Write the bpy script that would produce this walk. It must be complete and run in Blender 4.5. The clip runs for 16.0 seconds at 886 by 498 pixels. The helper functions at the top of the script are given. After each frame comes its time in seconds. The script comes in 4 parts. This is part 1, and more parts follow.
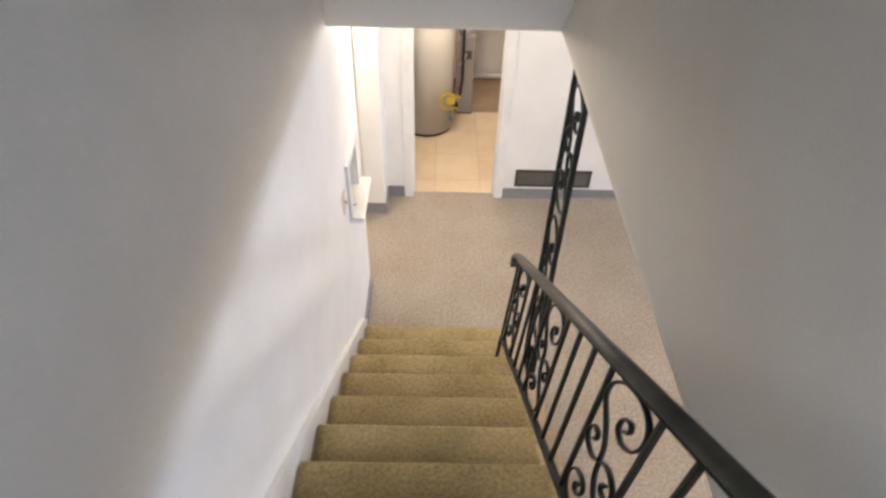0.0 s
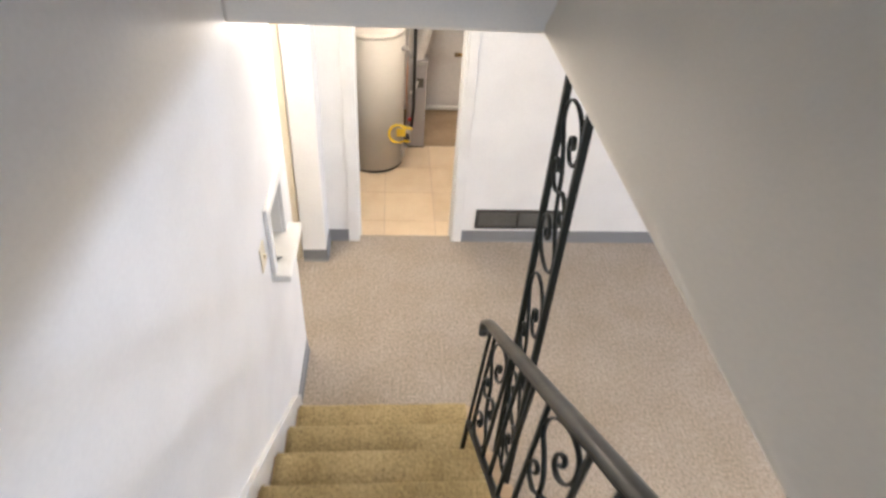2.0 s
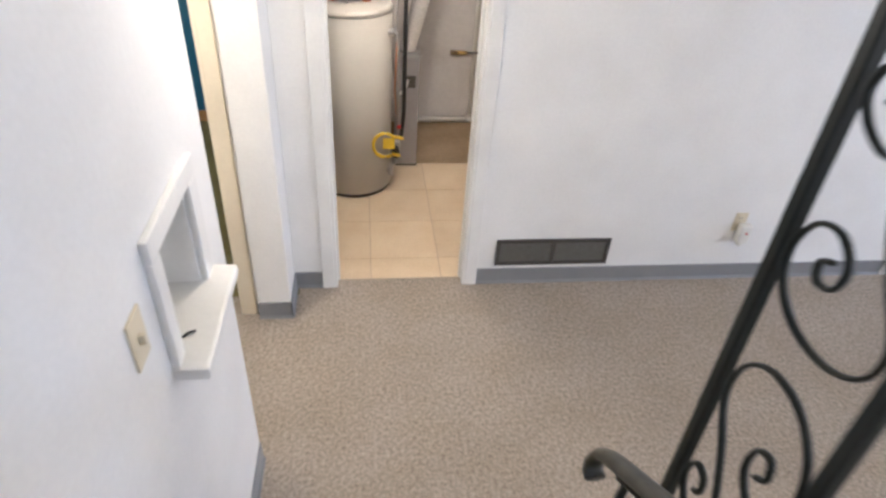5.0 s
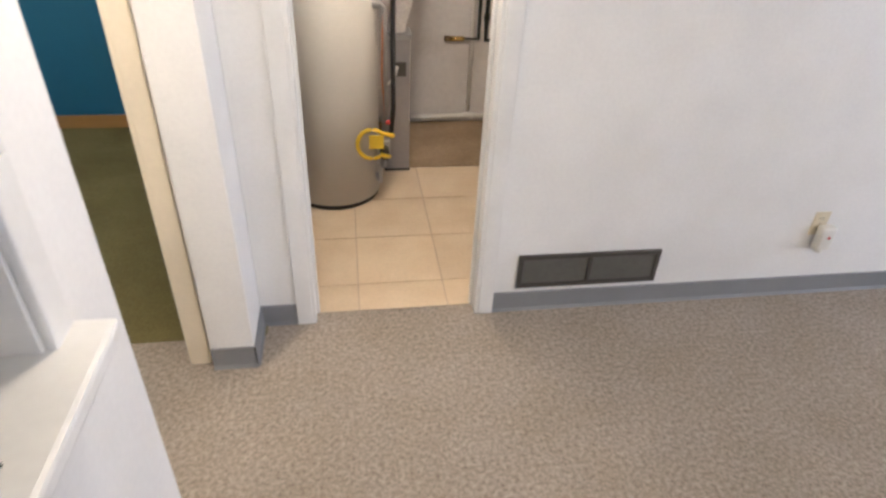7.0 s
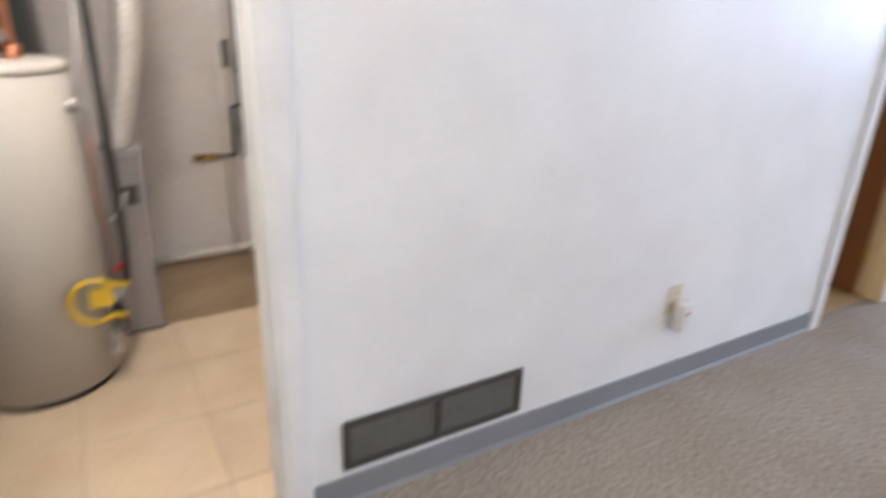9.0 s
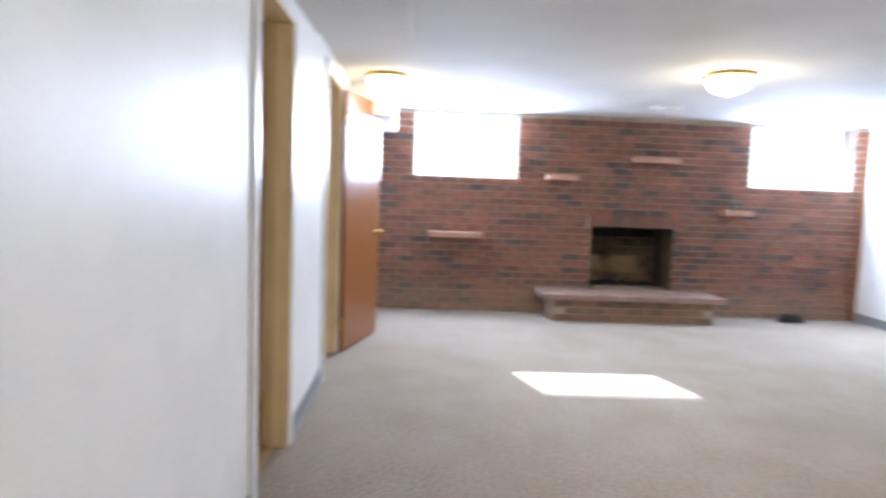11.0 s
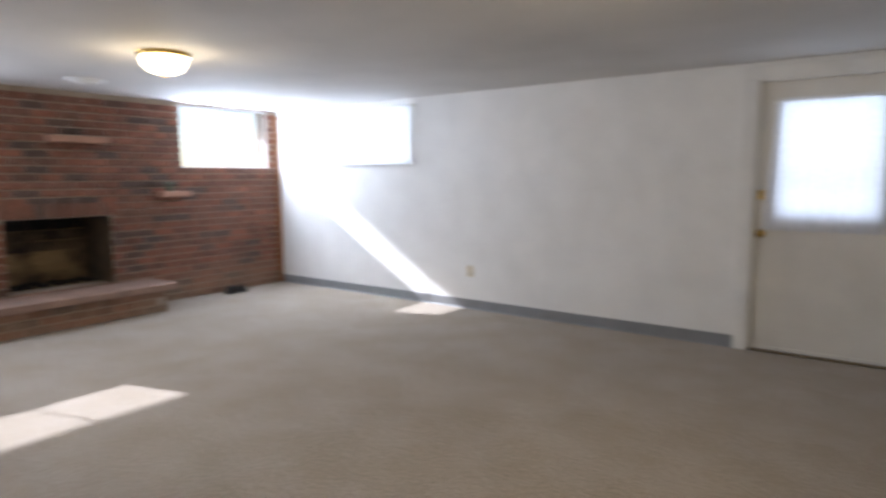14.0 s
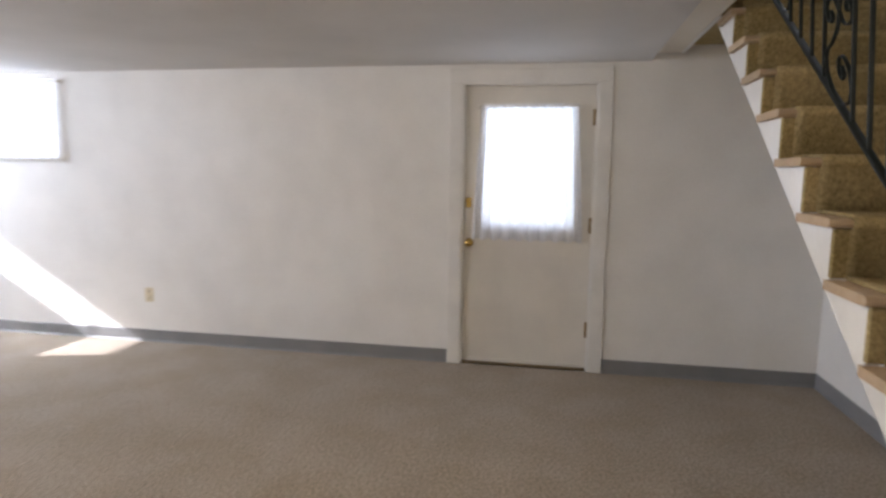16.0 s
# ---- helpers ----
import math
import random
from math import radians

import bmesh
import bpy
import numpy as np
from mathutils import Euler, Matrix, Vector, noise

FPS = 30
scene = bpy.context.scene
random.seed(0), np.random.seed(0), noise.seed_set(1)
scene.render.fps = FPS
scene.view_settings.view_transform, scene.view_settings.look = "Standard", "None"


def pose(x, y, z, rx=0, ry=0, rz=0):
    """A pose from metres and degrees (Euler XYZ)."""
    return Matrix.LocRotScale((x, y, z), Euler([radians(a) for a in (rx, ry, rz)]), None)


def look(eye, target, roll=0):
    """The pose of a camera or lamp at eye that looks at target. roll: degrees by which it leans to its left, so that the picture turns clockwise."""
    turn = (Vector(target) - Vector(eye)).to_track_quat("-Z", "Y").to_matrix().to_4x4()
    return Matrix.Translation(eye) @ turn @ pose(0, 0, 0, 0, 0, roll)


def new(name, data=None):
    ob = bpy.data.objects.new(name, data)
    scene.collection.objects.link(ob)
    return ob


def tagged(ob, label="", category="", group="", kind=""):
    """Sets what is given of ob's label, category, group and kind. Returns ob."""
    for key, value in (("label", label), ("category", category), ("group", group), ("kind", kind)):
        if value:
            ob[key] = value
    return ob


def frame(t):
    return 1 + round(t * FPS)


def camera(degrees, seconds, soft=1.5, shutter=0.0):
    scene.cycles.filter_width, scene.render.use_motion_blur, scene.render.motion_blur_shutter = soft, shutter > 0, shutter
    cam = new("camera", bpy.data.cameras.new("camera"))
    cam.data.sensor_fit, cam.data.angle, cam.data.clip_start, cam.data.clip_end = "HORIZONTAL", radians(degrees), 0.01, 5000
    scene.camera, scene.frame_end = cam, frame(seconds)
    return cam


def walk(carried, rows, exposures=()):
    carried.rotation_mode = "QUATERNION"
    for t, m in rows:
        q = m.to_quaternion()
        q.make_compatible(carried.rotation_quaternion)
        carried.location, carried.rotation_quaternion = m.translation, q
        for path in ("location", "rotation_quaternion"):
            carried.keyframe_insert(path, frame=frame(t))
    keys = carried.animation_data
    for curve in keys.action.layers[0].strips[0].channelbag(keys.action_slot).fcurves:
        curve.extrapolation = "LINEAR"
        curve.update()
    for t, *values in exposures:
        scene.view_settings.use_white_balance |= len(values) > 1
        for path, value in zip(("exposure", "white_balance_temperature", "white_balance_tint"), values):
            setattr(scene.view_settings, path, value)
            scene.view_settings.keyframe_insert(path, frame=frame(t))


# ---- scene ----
cam = camera(71.9, 16.0, soft=2.6, shutter=0.8)
PATH = [
    (0, (0.3, 0.295, 3.264), (0.317, 1.763, 1.905), 1.6),
    (0.5, (0.347, 0.424, 3.18), (0.398, 1.896, 1.827), 2.4),
    (1, (0.333, 0.552, 3.094), (0.459, 2.026, 1.748), 4.0),
    (1.5, (0.312, 0.699, 3.031), (0.483, 2.189, 1.708), 5.1),
    (2, (0.321, 0.876, 2.888), (0.489, 2.417, 1.624), 4.3),
    (2.5, (0.311, 1.026, 2.803), (0.476, 2.597, 1.577), 3.8),
    (3, (0.261, 1.175, 2.674), (0.455, 2.763, 1.474), 3.7),
    (3.5, (0.263, 1.347, 2.54), (0.457, 2.923, 1.324), 3.8),
    (4, (0.285, 1.488, 2.467), (0.475, 3.047, 1.228), 3.9),
    (4.5, (0.247, 1.671, 2.31), (0.48, 3.254, 1.11), 4.5),
    (7, (0.26, 2.459, 1.744), (0.543, 4.092, 0.624), 2.9),
    (7.5, (0.296, 2.584, 1.697), (0.664, 4.212, 0.596), 2.2),
    (8, (0.307, 2.804, 1.571), (0.86, 4.419, 0.529), 2.1),
    (8.5, (0.399, 2.969, 1.417), (1.074, 4.621, 0.515), 1.2),
    (9, (0.435, 3.121, 1.401), (1.389, 4.721, 0.674), 2.0),
    (9.5, (0.414, 3.305, 1.333), (1.845, 4.619, 0.863), 0.7),
    (10, (0.668, 3.579, 1.244), (2.456, 4.421, 0.936), 1.9),
    (12.5, (1.28, 4.017, 1.299), (3.028, 3.069, 1.087), 0.1),
    (13, (1.359, 4.059, 1.309), (3.016, 2.957, 1.109), -0.5),
    (13.5, (1.432, 4.028, 1.294), (2.918, 2.703, 1.098), -0.7),
    (14, (1.417, 4.034, 1.347), (2.589, 2.431, 1.11), -0.3),
    (14.5, (1.4, 3.956, 1.354), (2.273, 2.175, 1.097), 0.0),
    (15, (1.302, 3.666, 1.375), (2.03, 1.82, 1.118), 0.3),
    (15.5, (1.332, 3.461, 1.345), (1.924, 1.565, 1.113), 0.3),
    (16, (1.582, 3.306, 1.405), (1.94, 1.354, 1.158), 0.8),
]
walk(cam, [(t, look(e, g, r)) for t, e, g, r in PATH],
     [(0, 2.45, 5600, 17), (2, 2.5, 5450, 16), (3, 2.4, 5300, 16), (4.5, 2.2, 5150, 16), (7, 2.1, 5400, 17), (8, 2.3, 5250, 17), (9.5, 2.2, 5100, 16), (10.2, 2.1, 5150, 15), (12.5, 1.9, 5350, 12), (13, 1.45, 5350, 12), (14, 1.2, 5650, 14), (14.5, 1.15, 5800, 15), (15.5, 1.2, 5900, 16), (16, 1.5, 6000, 16)])

# ---------------------------------------------------------------- light
world = bpy.data.worlds.new("world")
scene.world = world
world.use_nodes = True
wn = world.node_tree.nodes
sky = wn.new("ShaderNodeTexSky")
sky.sky_type = 'NISHITA'
sky.sun_disc = False
SUN_WAY = Vector((-1.0, -0.295, -0.62)).normalized()
sky.sun_elevation = math.asin(-SUN_WAY.z)
sky.sun_rotation = math.atan2(-SUN_WAY.x, -SUN_WAY.y)
world.node_tree.links.new(sky.outputs[0], wn["Background"].inputs[0])
wn["Background"].inputs[1].default_value = 0.09
sun_data = bpy.data.lights.new("sun", 'SUN')
sun_data.energy, sun_data.angle, sun_data.color = 5.0, radians(0.6), (1.0, 0.97, 0.93)
sun = new("sun", sun_data)
sun.matrix_world = look((30, 10, 20), Vector((30, 10, 20)) + SUN_WAY)


def window_light(name, eye, target, w, h, watts):
    d = bpy.data.lights.new(name, 'AREA')
    d.shape, d.size, d.size_y, d.energy, d.color = 'RECTANGLE', w, h, watts, (0.86, 0.93, 1.0)
    ob = new(name, d)
    ob.matrix_world = look(eye, target)
    return ob


# ---------------------------------------------------------------- plan
XL, YA, YD, XB = -0.185, 4.5, -1.07, 7.735
CZ = 2.165
RISE, RUN, Y0 = 0.185, 0.2555, 3.12
XS1 = 0.785
WELL_X, WELL_Y1, WELL_Y0 = 0.792, 2.76, -0.40
SZ = CZ + 0.05
UP = 4.75


def nose_y(k):
    return Y0 - RUN * k


def nose_z(y):
    return RISE * (Y0 - y) / RUN


window_light("sky_light_brick_a", (XB + 0.014, 3.39, 1.795), (0, 3.39, 1.795), 1.11, 0.69, 23)
window_light("sky_light_brick_b", (XB + 0.014, -0.34, 1.795), (0, -0.34, 1.795), 1.17, 0.69, 25.2)
window_light("sky_light_side", (6.13, YD - 0.07, 1.775), (6.13, 6, 1.775), 1.08, 0.63, 2.6)
window_light("sky_light_door", (1.788, YD - 0.047, 1.465), (1.788, 6, 1.465), 0.62, 0.83, 1.6)
# fill lamp added behind the start of the walk for upstairs daylight
window_light("sky_light_landing", (0.3, -1.75, 3.7), (0.3, 3, 3.2), 0.8, 1.8, 3.4)


# ---------------------------------------------------------------- materials
def nodes_of(name):
    m = bpy.data.materials.new(name)
    m.use_nodes = True
    return m, m.node_tree.nodes, m.node_tree.links, m.node_tree.nodes["Principled BSDF"]


def mat(name, c, rough=0.6, metal=0.0, c2=None, scale=6.0, fine=180.0, bump=0.15, dist=0.002, detail=4.0, spec=0.5, fac=(0.35, 0.7), random=0.0, grit=0.5, whole=False):
    """A painted, woven or worn surface: two scales of colour and a fine relief."""
    m, n, l, b = nodes_of(name)
    b.inputs["Roughness"].default_value = rough
    b.inputs["Metallic"].default_value = metal
    b.inputs["Specular IOR Level"].default_value = spec
    where = n.new("ShaderNodeNewGeometry").outputs["Position"] if whole else n.new("ShaderNodeTexCoord").outputs["Object"]
    big, small = n.new("ShaderNodeTexNoise"), n.new("ShaderNodeTexNoise")
    for t, s in ((big, scale), (small, fine)):
        t.inputs["Scale"].default_value, t.inputs["Detail"].default_value = s, detail
        l.new(where, t.inputs["Vector"])
    small.inputs["Roughness"].default_value = grit
    ramp = n.new("ShaderNodeMapRange")
    ramp.inputs[1].default_value, ramp.inputs[2].default_value = fac
    l.new(big.outputs["Fac"], ramp.inputs[0])
    mix = n.new("ShaderNodeMix")
    mix.data_type = 'RGBA'
    c2 = c2 or tuple(v * 0.88 for v in c)
    mix.inputs[6].default_value, mix.inputs[7].default_value = (*c, 1), (*c2, 1)
    l.new(ramp.outputs[0], mix.inputs[0])
    hsv = n.new("ShaderNodeHueSaturation")
    val = n.new("ShaderNodeMapRange")
    val.inputs[1].default_value, val.inputs[2].default_value = 0.3, 0.7
    val.inputs[3].default_value, val.inputs[4].default_value = 1 - bump * 0.8, 1 + bump * 0.8
    l.new(small.outputs["Fac"], val.inputs[0])
    l.new(val.outputs[0], hsv.inputs["Value"])
    l.new(mix.outputs[2], hsv.inputs["Color"])
    l.new(hsv.outputs[0], b.inputs["Base Color"])
    if random:
        oi, geo, add, fr = n.new("ShaderNodeObjectInfo"), n.new("ShaderNodeNewGeometry"), n.new("ShaderNodeMath"), n.new("ShaderNodeMath")
        l.new(oi.outputs["Random"], add.inputs[0])
        l.new(geo.outputs["Random Per Island"], add.inputs[1])
        fr.operation = 'FRACT'
        l.new(add.outputs[0], fr.inputs[0])
        hr = n.new("ShaderNodeMapRange")
        hr.inputs[3].default_value, hr.inputs[4].default_value = 1 - random, 1 + random
        l.new(fr.outputs[0], hr.inputs[0])
        h2 = n.new("ShaderNodeHueSaturation")
        l.new(hr.outputs[0], h2.inputs["Value"])
        l.new(hsv.outputs[0], h2.inputs["Color"])
        l.new(h2.outputs[0], b.inputs["Base Color"])
    bp = n.new("ShaderNodeBump")
    bp.inputs["Strength"].default_value, bp.inputs["Distance"].default_value = min(1.0, bump * 4), dist
    l.new(small.outputs["Fac"], bp.inputs["Height"])
    l.new(bp.outputs[0], b.inputs["Normal"])
    return m


def wood(name, c, c2, axis=2, rough=0.35, rings=9.0):
    m, n, l, b = nodes_of(name)
    co, mp, wv, no = n.new("ShaderNodeTexCoord"), n.new("ShaderNodeMapping"), n.new("ShaderNodeTexNoise"), n.new("ShaderNodeTexNoise")
    s = [rings * 4] * 3
    s[axis] = rings * 0.12
    mp.inputs["Scale"].default_value = s
    l.new(co.outputs["Object"], mp.inputs[0])
    l.new(mp.outputs[0], wv.inputs["Vector"])
    wv.inputs["Scale"].default_value, wv.inputs["Detail"].default_value, wv.inputs["Distortion"].default_value = 1.0, 6.0, 0.6
    no.inputs["Scale"].default_value = 2.0
    l.new(co.outputs["Object"], no.inputs["Vector"])
    mix = n.new("ShaderNodeMix")
    mix.data_type = 'RGBA'
    mix.inputs[6].default_value, mix.inputs[7].default_value = (*c, 1), (*c2, 1)
    l.new(wv.outputs["Fac"], mix.inputs[0])
    l.new(mix.outputs[2], b.inputs["Base Color"])
    b.inputs["Roughness"].default_value = rough
    bp = n.new("ShaderNodeBump")
    bp.inputs["Strength"].default_value, bp.inputs["Distance"].default_value = 0.15, 0.001
    l.new(wv.outputs["Fac"], bp.inputs["Height"])
    l.new(bp.outputs[0], b.inputs["Normal"])
    return m


def brick_mat(name):
    m, n, l, b = nodes_of(name)
    oi, geo, add, fr = n.new("ShaderNodeObjectInfo"), n.new("ShaderNodeNewGeometry"), n.new("ShaderNodeMath"), n.new("ShaderNodeMath")
    l.new(oi.outputs["Random"], add.inputs[0])
    l.new(geo.outputs["Random Per Island"], add.inputs[1])
    fr.operation = 'FRACT'
    l.new(add.outputs[0], fr.inputs[0])
    cr = n.new("ShaderNodeValToRGB")
    e = cr.color_ramp.elements
    e[0].position, e[0].color = 0.0, (0.090, 0.060, 0.048, 1)
    e[1].position, e[1].color = 1.0, (0.20, 0.085, 0.052, 1)
    for p, c in ((0.12, (0.115, 0.068, 0.050, 1)), (0.16, (0.17, 0.070, 0.044, 1)), (0.45, (0.235, 0.100, 0.058, 1)), (0.7, (0.28, 0.112, 0.065, 1)), (0.85, (0.18, 0.090, 0.058, 1))):
        k = e.new(p)
        k.color = c
    l.new(fr.outputs[0], cr.inputs[0])
    co, no, big = n.new("ShaderNodeTexCoord"), n.new("ShaderNodeTexNoise"), n.new("ShaderNodeTexNoise")
    no.inputs["Scale"].default_value, no.inputs["Detail"].default_value = 60, 6
    big.inputs["Scale"].default_value = 9
    l.new(geo.outputs["Position"], no.inputs["Vector"])
    l.new(geo.outputs["Position"], big.inputs["Vector"])
    mul = n.new("ShaderNodeMath")
    mul.operation = 'MULTIPLY'
    l.new(no.outputs["Fac"], mul.inputs[0])
    l.new(big.outputs["Fac"], mul.inputs[1])
    mr = n.new("ShaderNodeMapRange")
    mr.inputs[1].default_value, mr.inputs[2].default_value, mr.inputs[3].default_value, mr.inputs[4].default_value = 0.12, 0.4, 0.5, 1.25
    l.new(mul.outputs[0], mr.inputs[0])
    hs = n.new("ShaderNodeHueSaturation")
    l.new(mr.outputs[0], hs.inputs["Value"])
    l.new(cr.outputs[0], hs.inputs["Color"])
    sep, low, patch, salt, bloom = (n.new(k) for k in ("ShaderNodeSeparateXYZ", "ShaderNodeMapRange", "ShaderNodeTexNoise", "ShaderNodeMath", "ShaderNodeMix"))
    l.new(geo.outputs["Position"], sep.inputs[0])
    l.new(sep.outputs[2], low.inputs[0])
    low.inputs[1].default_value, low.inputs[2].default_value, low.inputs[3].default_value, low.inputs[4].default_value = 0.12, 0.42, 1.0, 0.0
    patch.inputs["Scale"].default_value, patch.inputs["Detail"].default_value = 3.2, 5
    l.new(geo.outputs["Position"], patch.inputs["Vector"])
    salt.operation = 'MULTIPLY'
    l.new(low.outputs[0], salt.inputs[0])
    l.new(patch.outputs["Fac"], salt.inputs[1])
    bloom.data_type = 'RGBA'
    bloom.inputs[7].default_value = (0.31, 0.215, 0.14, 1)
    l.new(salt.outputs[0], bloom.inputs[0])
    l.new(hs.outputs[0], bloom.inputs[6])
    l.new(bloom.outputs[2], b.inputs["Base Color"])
    b.inputs["Roughness"].default_value = 0.85
    bp = n.new("ShaderNodeBump")
    bp.inputs["Strength"].default_value, bp.inputs["Distance"].default_value = 0.6, 0.004
    l.new(no.outputs["Fac"], bp.inputs["Height"])
    l.new(bp.outputs[0], b.inputs["Normal"])
    return m


def glow(name, c, strength):
    m, n, l, b = nodes_of(name)
    b.inputs["Base Color"].default_value = (0.9, 0.88, 0.82, 1)
    b.inputs["Emission Color"].default_value = (*c, 1)
    b.inputs["Emission Strength"].default_value = strength
    b.inputs["Roughness"].default_value = 0.3
    return m


def sheer(name, clear=0.35):
    m, n, l, b = nodes_of(name)
    n.remove(b)
    tr, tl, df, m1, m2 = (n.new(k) for k in ("ShaderNodeBsdfTransparent", "ShaderNodeBsdfTranslucent", "ShaderNodeBsdfDiffuse", "ShaderNodeMixShader", "ShaderNodeMixShader"))
    co, wv = n.new("ShaderNodeTexCoord"), n.new("ShaderNodeTexNoise")
    wv.inputs["Scale"].default_value = 30
    l.new(co.outputs["Object"], wv.inputs["Vector"])
    tl.inputs[0].default_value = df.inputs[0].default_value = (0.86, 0.86, 0.88, 1)
    m1.inputs[0].default_value = 0.4
    l.new(tl.outputs[0], m1.inputs[1])
    l.new(df.outputs[0], m1.inputs[2])
    mr = n.new("ShaderNodeMapRange")
    mr.inputs[3].default_value, mr.inputs[4].default_value = 1 - clear - 0.12, 1 - clear + 0.12
    l.new(wv.outputs["Fac"], mr.inputs[0])
    l.new(mr.outputs[0], m2.inputs[0])
    l.new(tr.outputs[0], m2.inputs[1])
    l.new(m1.outputs[0], m2.inputs[2])
    l.new(m2.outputs[0], n["Material Output"].inputs[0])
    return m


def glass_mat(name):
    m, n, l, b = nodes_of(name)
    b.inputs["Base Color"].default_value = (0.97, 0.98, 0.98, 1)
    b.inputs["Transmission Weight"].default_value = 1.0
    b.inputs["Roughness"].default_value = 0.0
    b.inputs["IOR"].default_value = 1.45
    return m


M_WALL = mat("white_wall_paint", (0.82, 0.81, 0.785), 0.42, c2=(0.76, 0.75, 0.725), scale=3.5, fine=70, bump=0.03, dist=0.0015)
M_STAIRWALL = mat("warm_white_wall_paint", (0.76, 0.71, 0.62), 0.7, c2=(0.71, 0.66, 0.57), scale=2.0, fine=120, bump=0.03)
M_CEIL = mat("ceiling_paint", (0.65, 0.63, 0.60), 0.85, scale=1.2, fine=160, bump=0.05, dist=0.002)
M_CARPET = mat("grey_beige_carpet", (0.358, 0.310, 0.260), 0.95, c2=(0.315, 0.267, 0.212), scale=2.6, fine=62, bump=0.75, dist=0.003, spec=0.1, detail=9, grit=0.78)
M_STAIRCARPET = mat("brown_stair_carpet", (0.39, 0.305, 0.155), 0.95, c2=(0.275, 0.208, 0.095), scale=4, fine=70, bump=0.72, dist=0.003, spec=0.1, detail=9, grit=0.78)
M_GREEN = mat("olive_carpet", (0.21, 0.18, 0.075), 0.95, c2=(0.15, 0.125, 0.05), scale=2.5, fine=130, bump=0.25, dist=0.005, spec=0.1)
M_BLUE = mat("teal_blue_paint", (0.018, 0.125, 0.20), 0.6, scale=2, fine=90, bump=0.04)
M_VINYL = mat("grey_vinyl_base", (0.235, 0.238, 0.245), 0.45, scale=5, fine=120, bump=0.03)
M_TRIM = mat("white_trim_paint", (0.80, 0.79, 0.76), 0.35, scale=4, fine=60, bump=0.025)
M_CREAM = mat("cream_trim_paint", (0.78, 0.70, 0.55), 0.4, scale=4, fine=60, bump=0.03)
M_YELLOW = mat("yellowed_jamb_paint", (0.80, 0.62, 0.34), 0.4, scale=4, fine=60, bump=0.04)
M_TILE = mat("peach_floor_tile", (0.75, 0.61, 0.43), 0.3, c2=(0.68, 0.53, 0.35), scale=5, fine=60, bump=0.05, random=0.05, whole=True)
M_GROUT = mat("tan_grout", (0.58, 0.45, 0.32), 0.9, scale=9, fine=150, bump=0.15)
M_CONC = mat("brown_stained_concrete", (0.42, 0.31, 0.19), 0.85, c2=(0.31, 0.225, 0.13), scale=3.5, fine=60, bump=0.15)
M_UTILWALL = mat("stained_white_masonry_paint", (0.66, 0.63, 0.60), 0.8, c2=(0.54, 0.50, 0.46), scale=2.4, fine=30, bump=0.05, dist=0.003, fac=(0.5, 0.75))
M_DARK = mat("dark_green_board", (0.02, 0.025, 0.022), 0.7, scale=3, fine=60, bump=0.1)
M_TANK = mat("beige_enamel", (0.56, 0.53, 0.475), 0.4, scale=1.5, fine=50, bump=0.02)
M_BLACK = mat("black_rubber", (0.015, 0.015, 0.015), 0.6, bump=0.1)
M_IRON = mat("black_wrought_iron", (0.005, 0.008, 0.006), 0.5, c2=(0.008, 0.012, 0.009), scale=20, fine=160, bump=0.08, spec=0.3)
M_RAIL = mat("worn_dark_handrail", (0.026, 0.025, 0.018), 0.38, c2=(0.075, 0.068, 0.045), scale=9, fine=90, bump=0.08)
M_GALV = mat("galvanised_sheet", (0.45, 0.44, 0.43), 0.45, metal=0.75, c2=(0.36, 0.35, 0.34), scale=12, fine=90, bump=0.06)
M_DUCT = mat("grey_duct_paint", (0.36, 0.34, 0.33), 0.5, metal=0.3, scale=4, fine=60, bump=0.05)
M_FOIL = mat("aluminium_flex_duct", (0.78, 0.75, 0.71), 0.34, metal=0.55, scale=15, fine=90, bump=0.2)
M_COPPER = mat("copper_pipe", (0.60, 0.27, 0.14), 0.35, metal=0.9, scale=15, bump=0.05)
M_BRASS = mat("polished_brass", (0.72, 0.50, 0.16), 0.22, metal=1.0, scale=10, bump=0.02)
M_OLDBRASS = mat("tarnished_brass", (0.28, 0.20, 0.10), 0.45, metal=0.8, scale=20, bump=0.06)
M_YPLASTIC = mat("yellow_plastic", (0.80, 0.56, 0.02), 0.4, scale=10, bump=0.03)
M_REDPLASTIC = mat("red_plastic", (0.6, 0.04, 0.04), 0.4, bump=0.02)
M_WPLASTIC = mat("white_plastic", (0.78, 0.76, 0.70), 0.35, scale=10, bump=0.02)
M_IVORY = mat("ivory_plastic", (0.70, 0.62, 0.45), 0.35, scale=10, bump=0.02)
M_VENT = mat("brown_grey_register_paint", (0.075, 0.068, 0.058), 0.45, metal=0.2, scale=10, bump=0.05)
M_VENTMESH = mat("register_filter_grey", (0.15, 0.14, 0.115), 0.7, scale=40, fine=400, bump=0.2)
M_DOORWOOD = wood("red_brown_door_veneer", (0.31, 0.125, 0.036), (0.19, 0.066, 0.016), 2, 0.3)
M_BASEWOOD = wood("honey_oak_baseboard", (0.42, 0.22, 0.06), (0.30, 0.14, 0.035), 0, 0.4)
M_TREADWOOD = wood("raw_tread_wood", (0.52, 0.40, 0.27), (0.36, 0.26, 0.16), 0, 0.75)
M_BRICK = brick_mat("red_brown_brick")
M_MORTAR = mat("grey_brown_mortar", (0.42, 0.345, 0.27), 0.95, c2=(0.31, 0.25, 0.19), scale=6, fine=90, bump=0.2, dist=0.004)
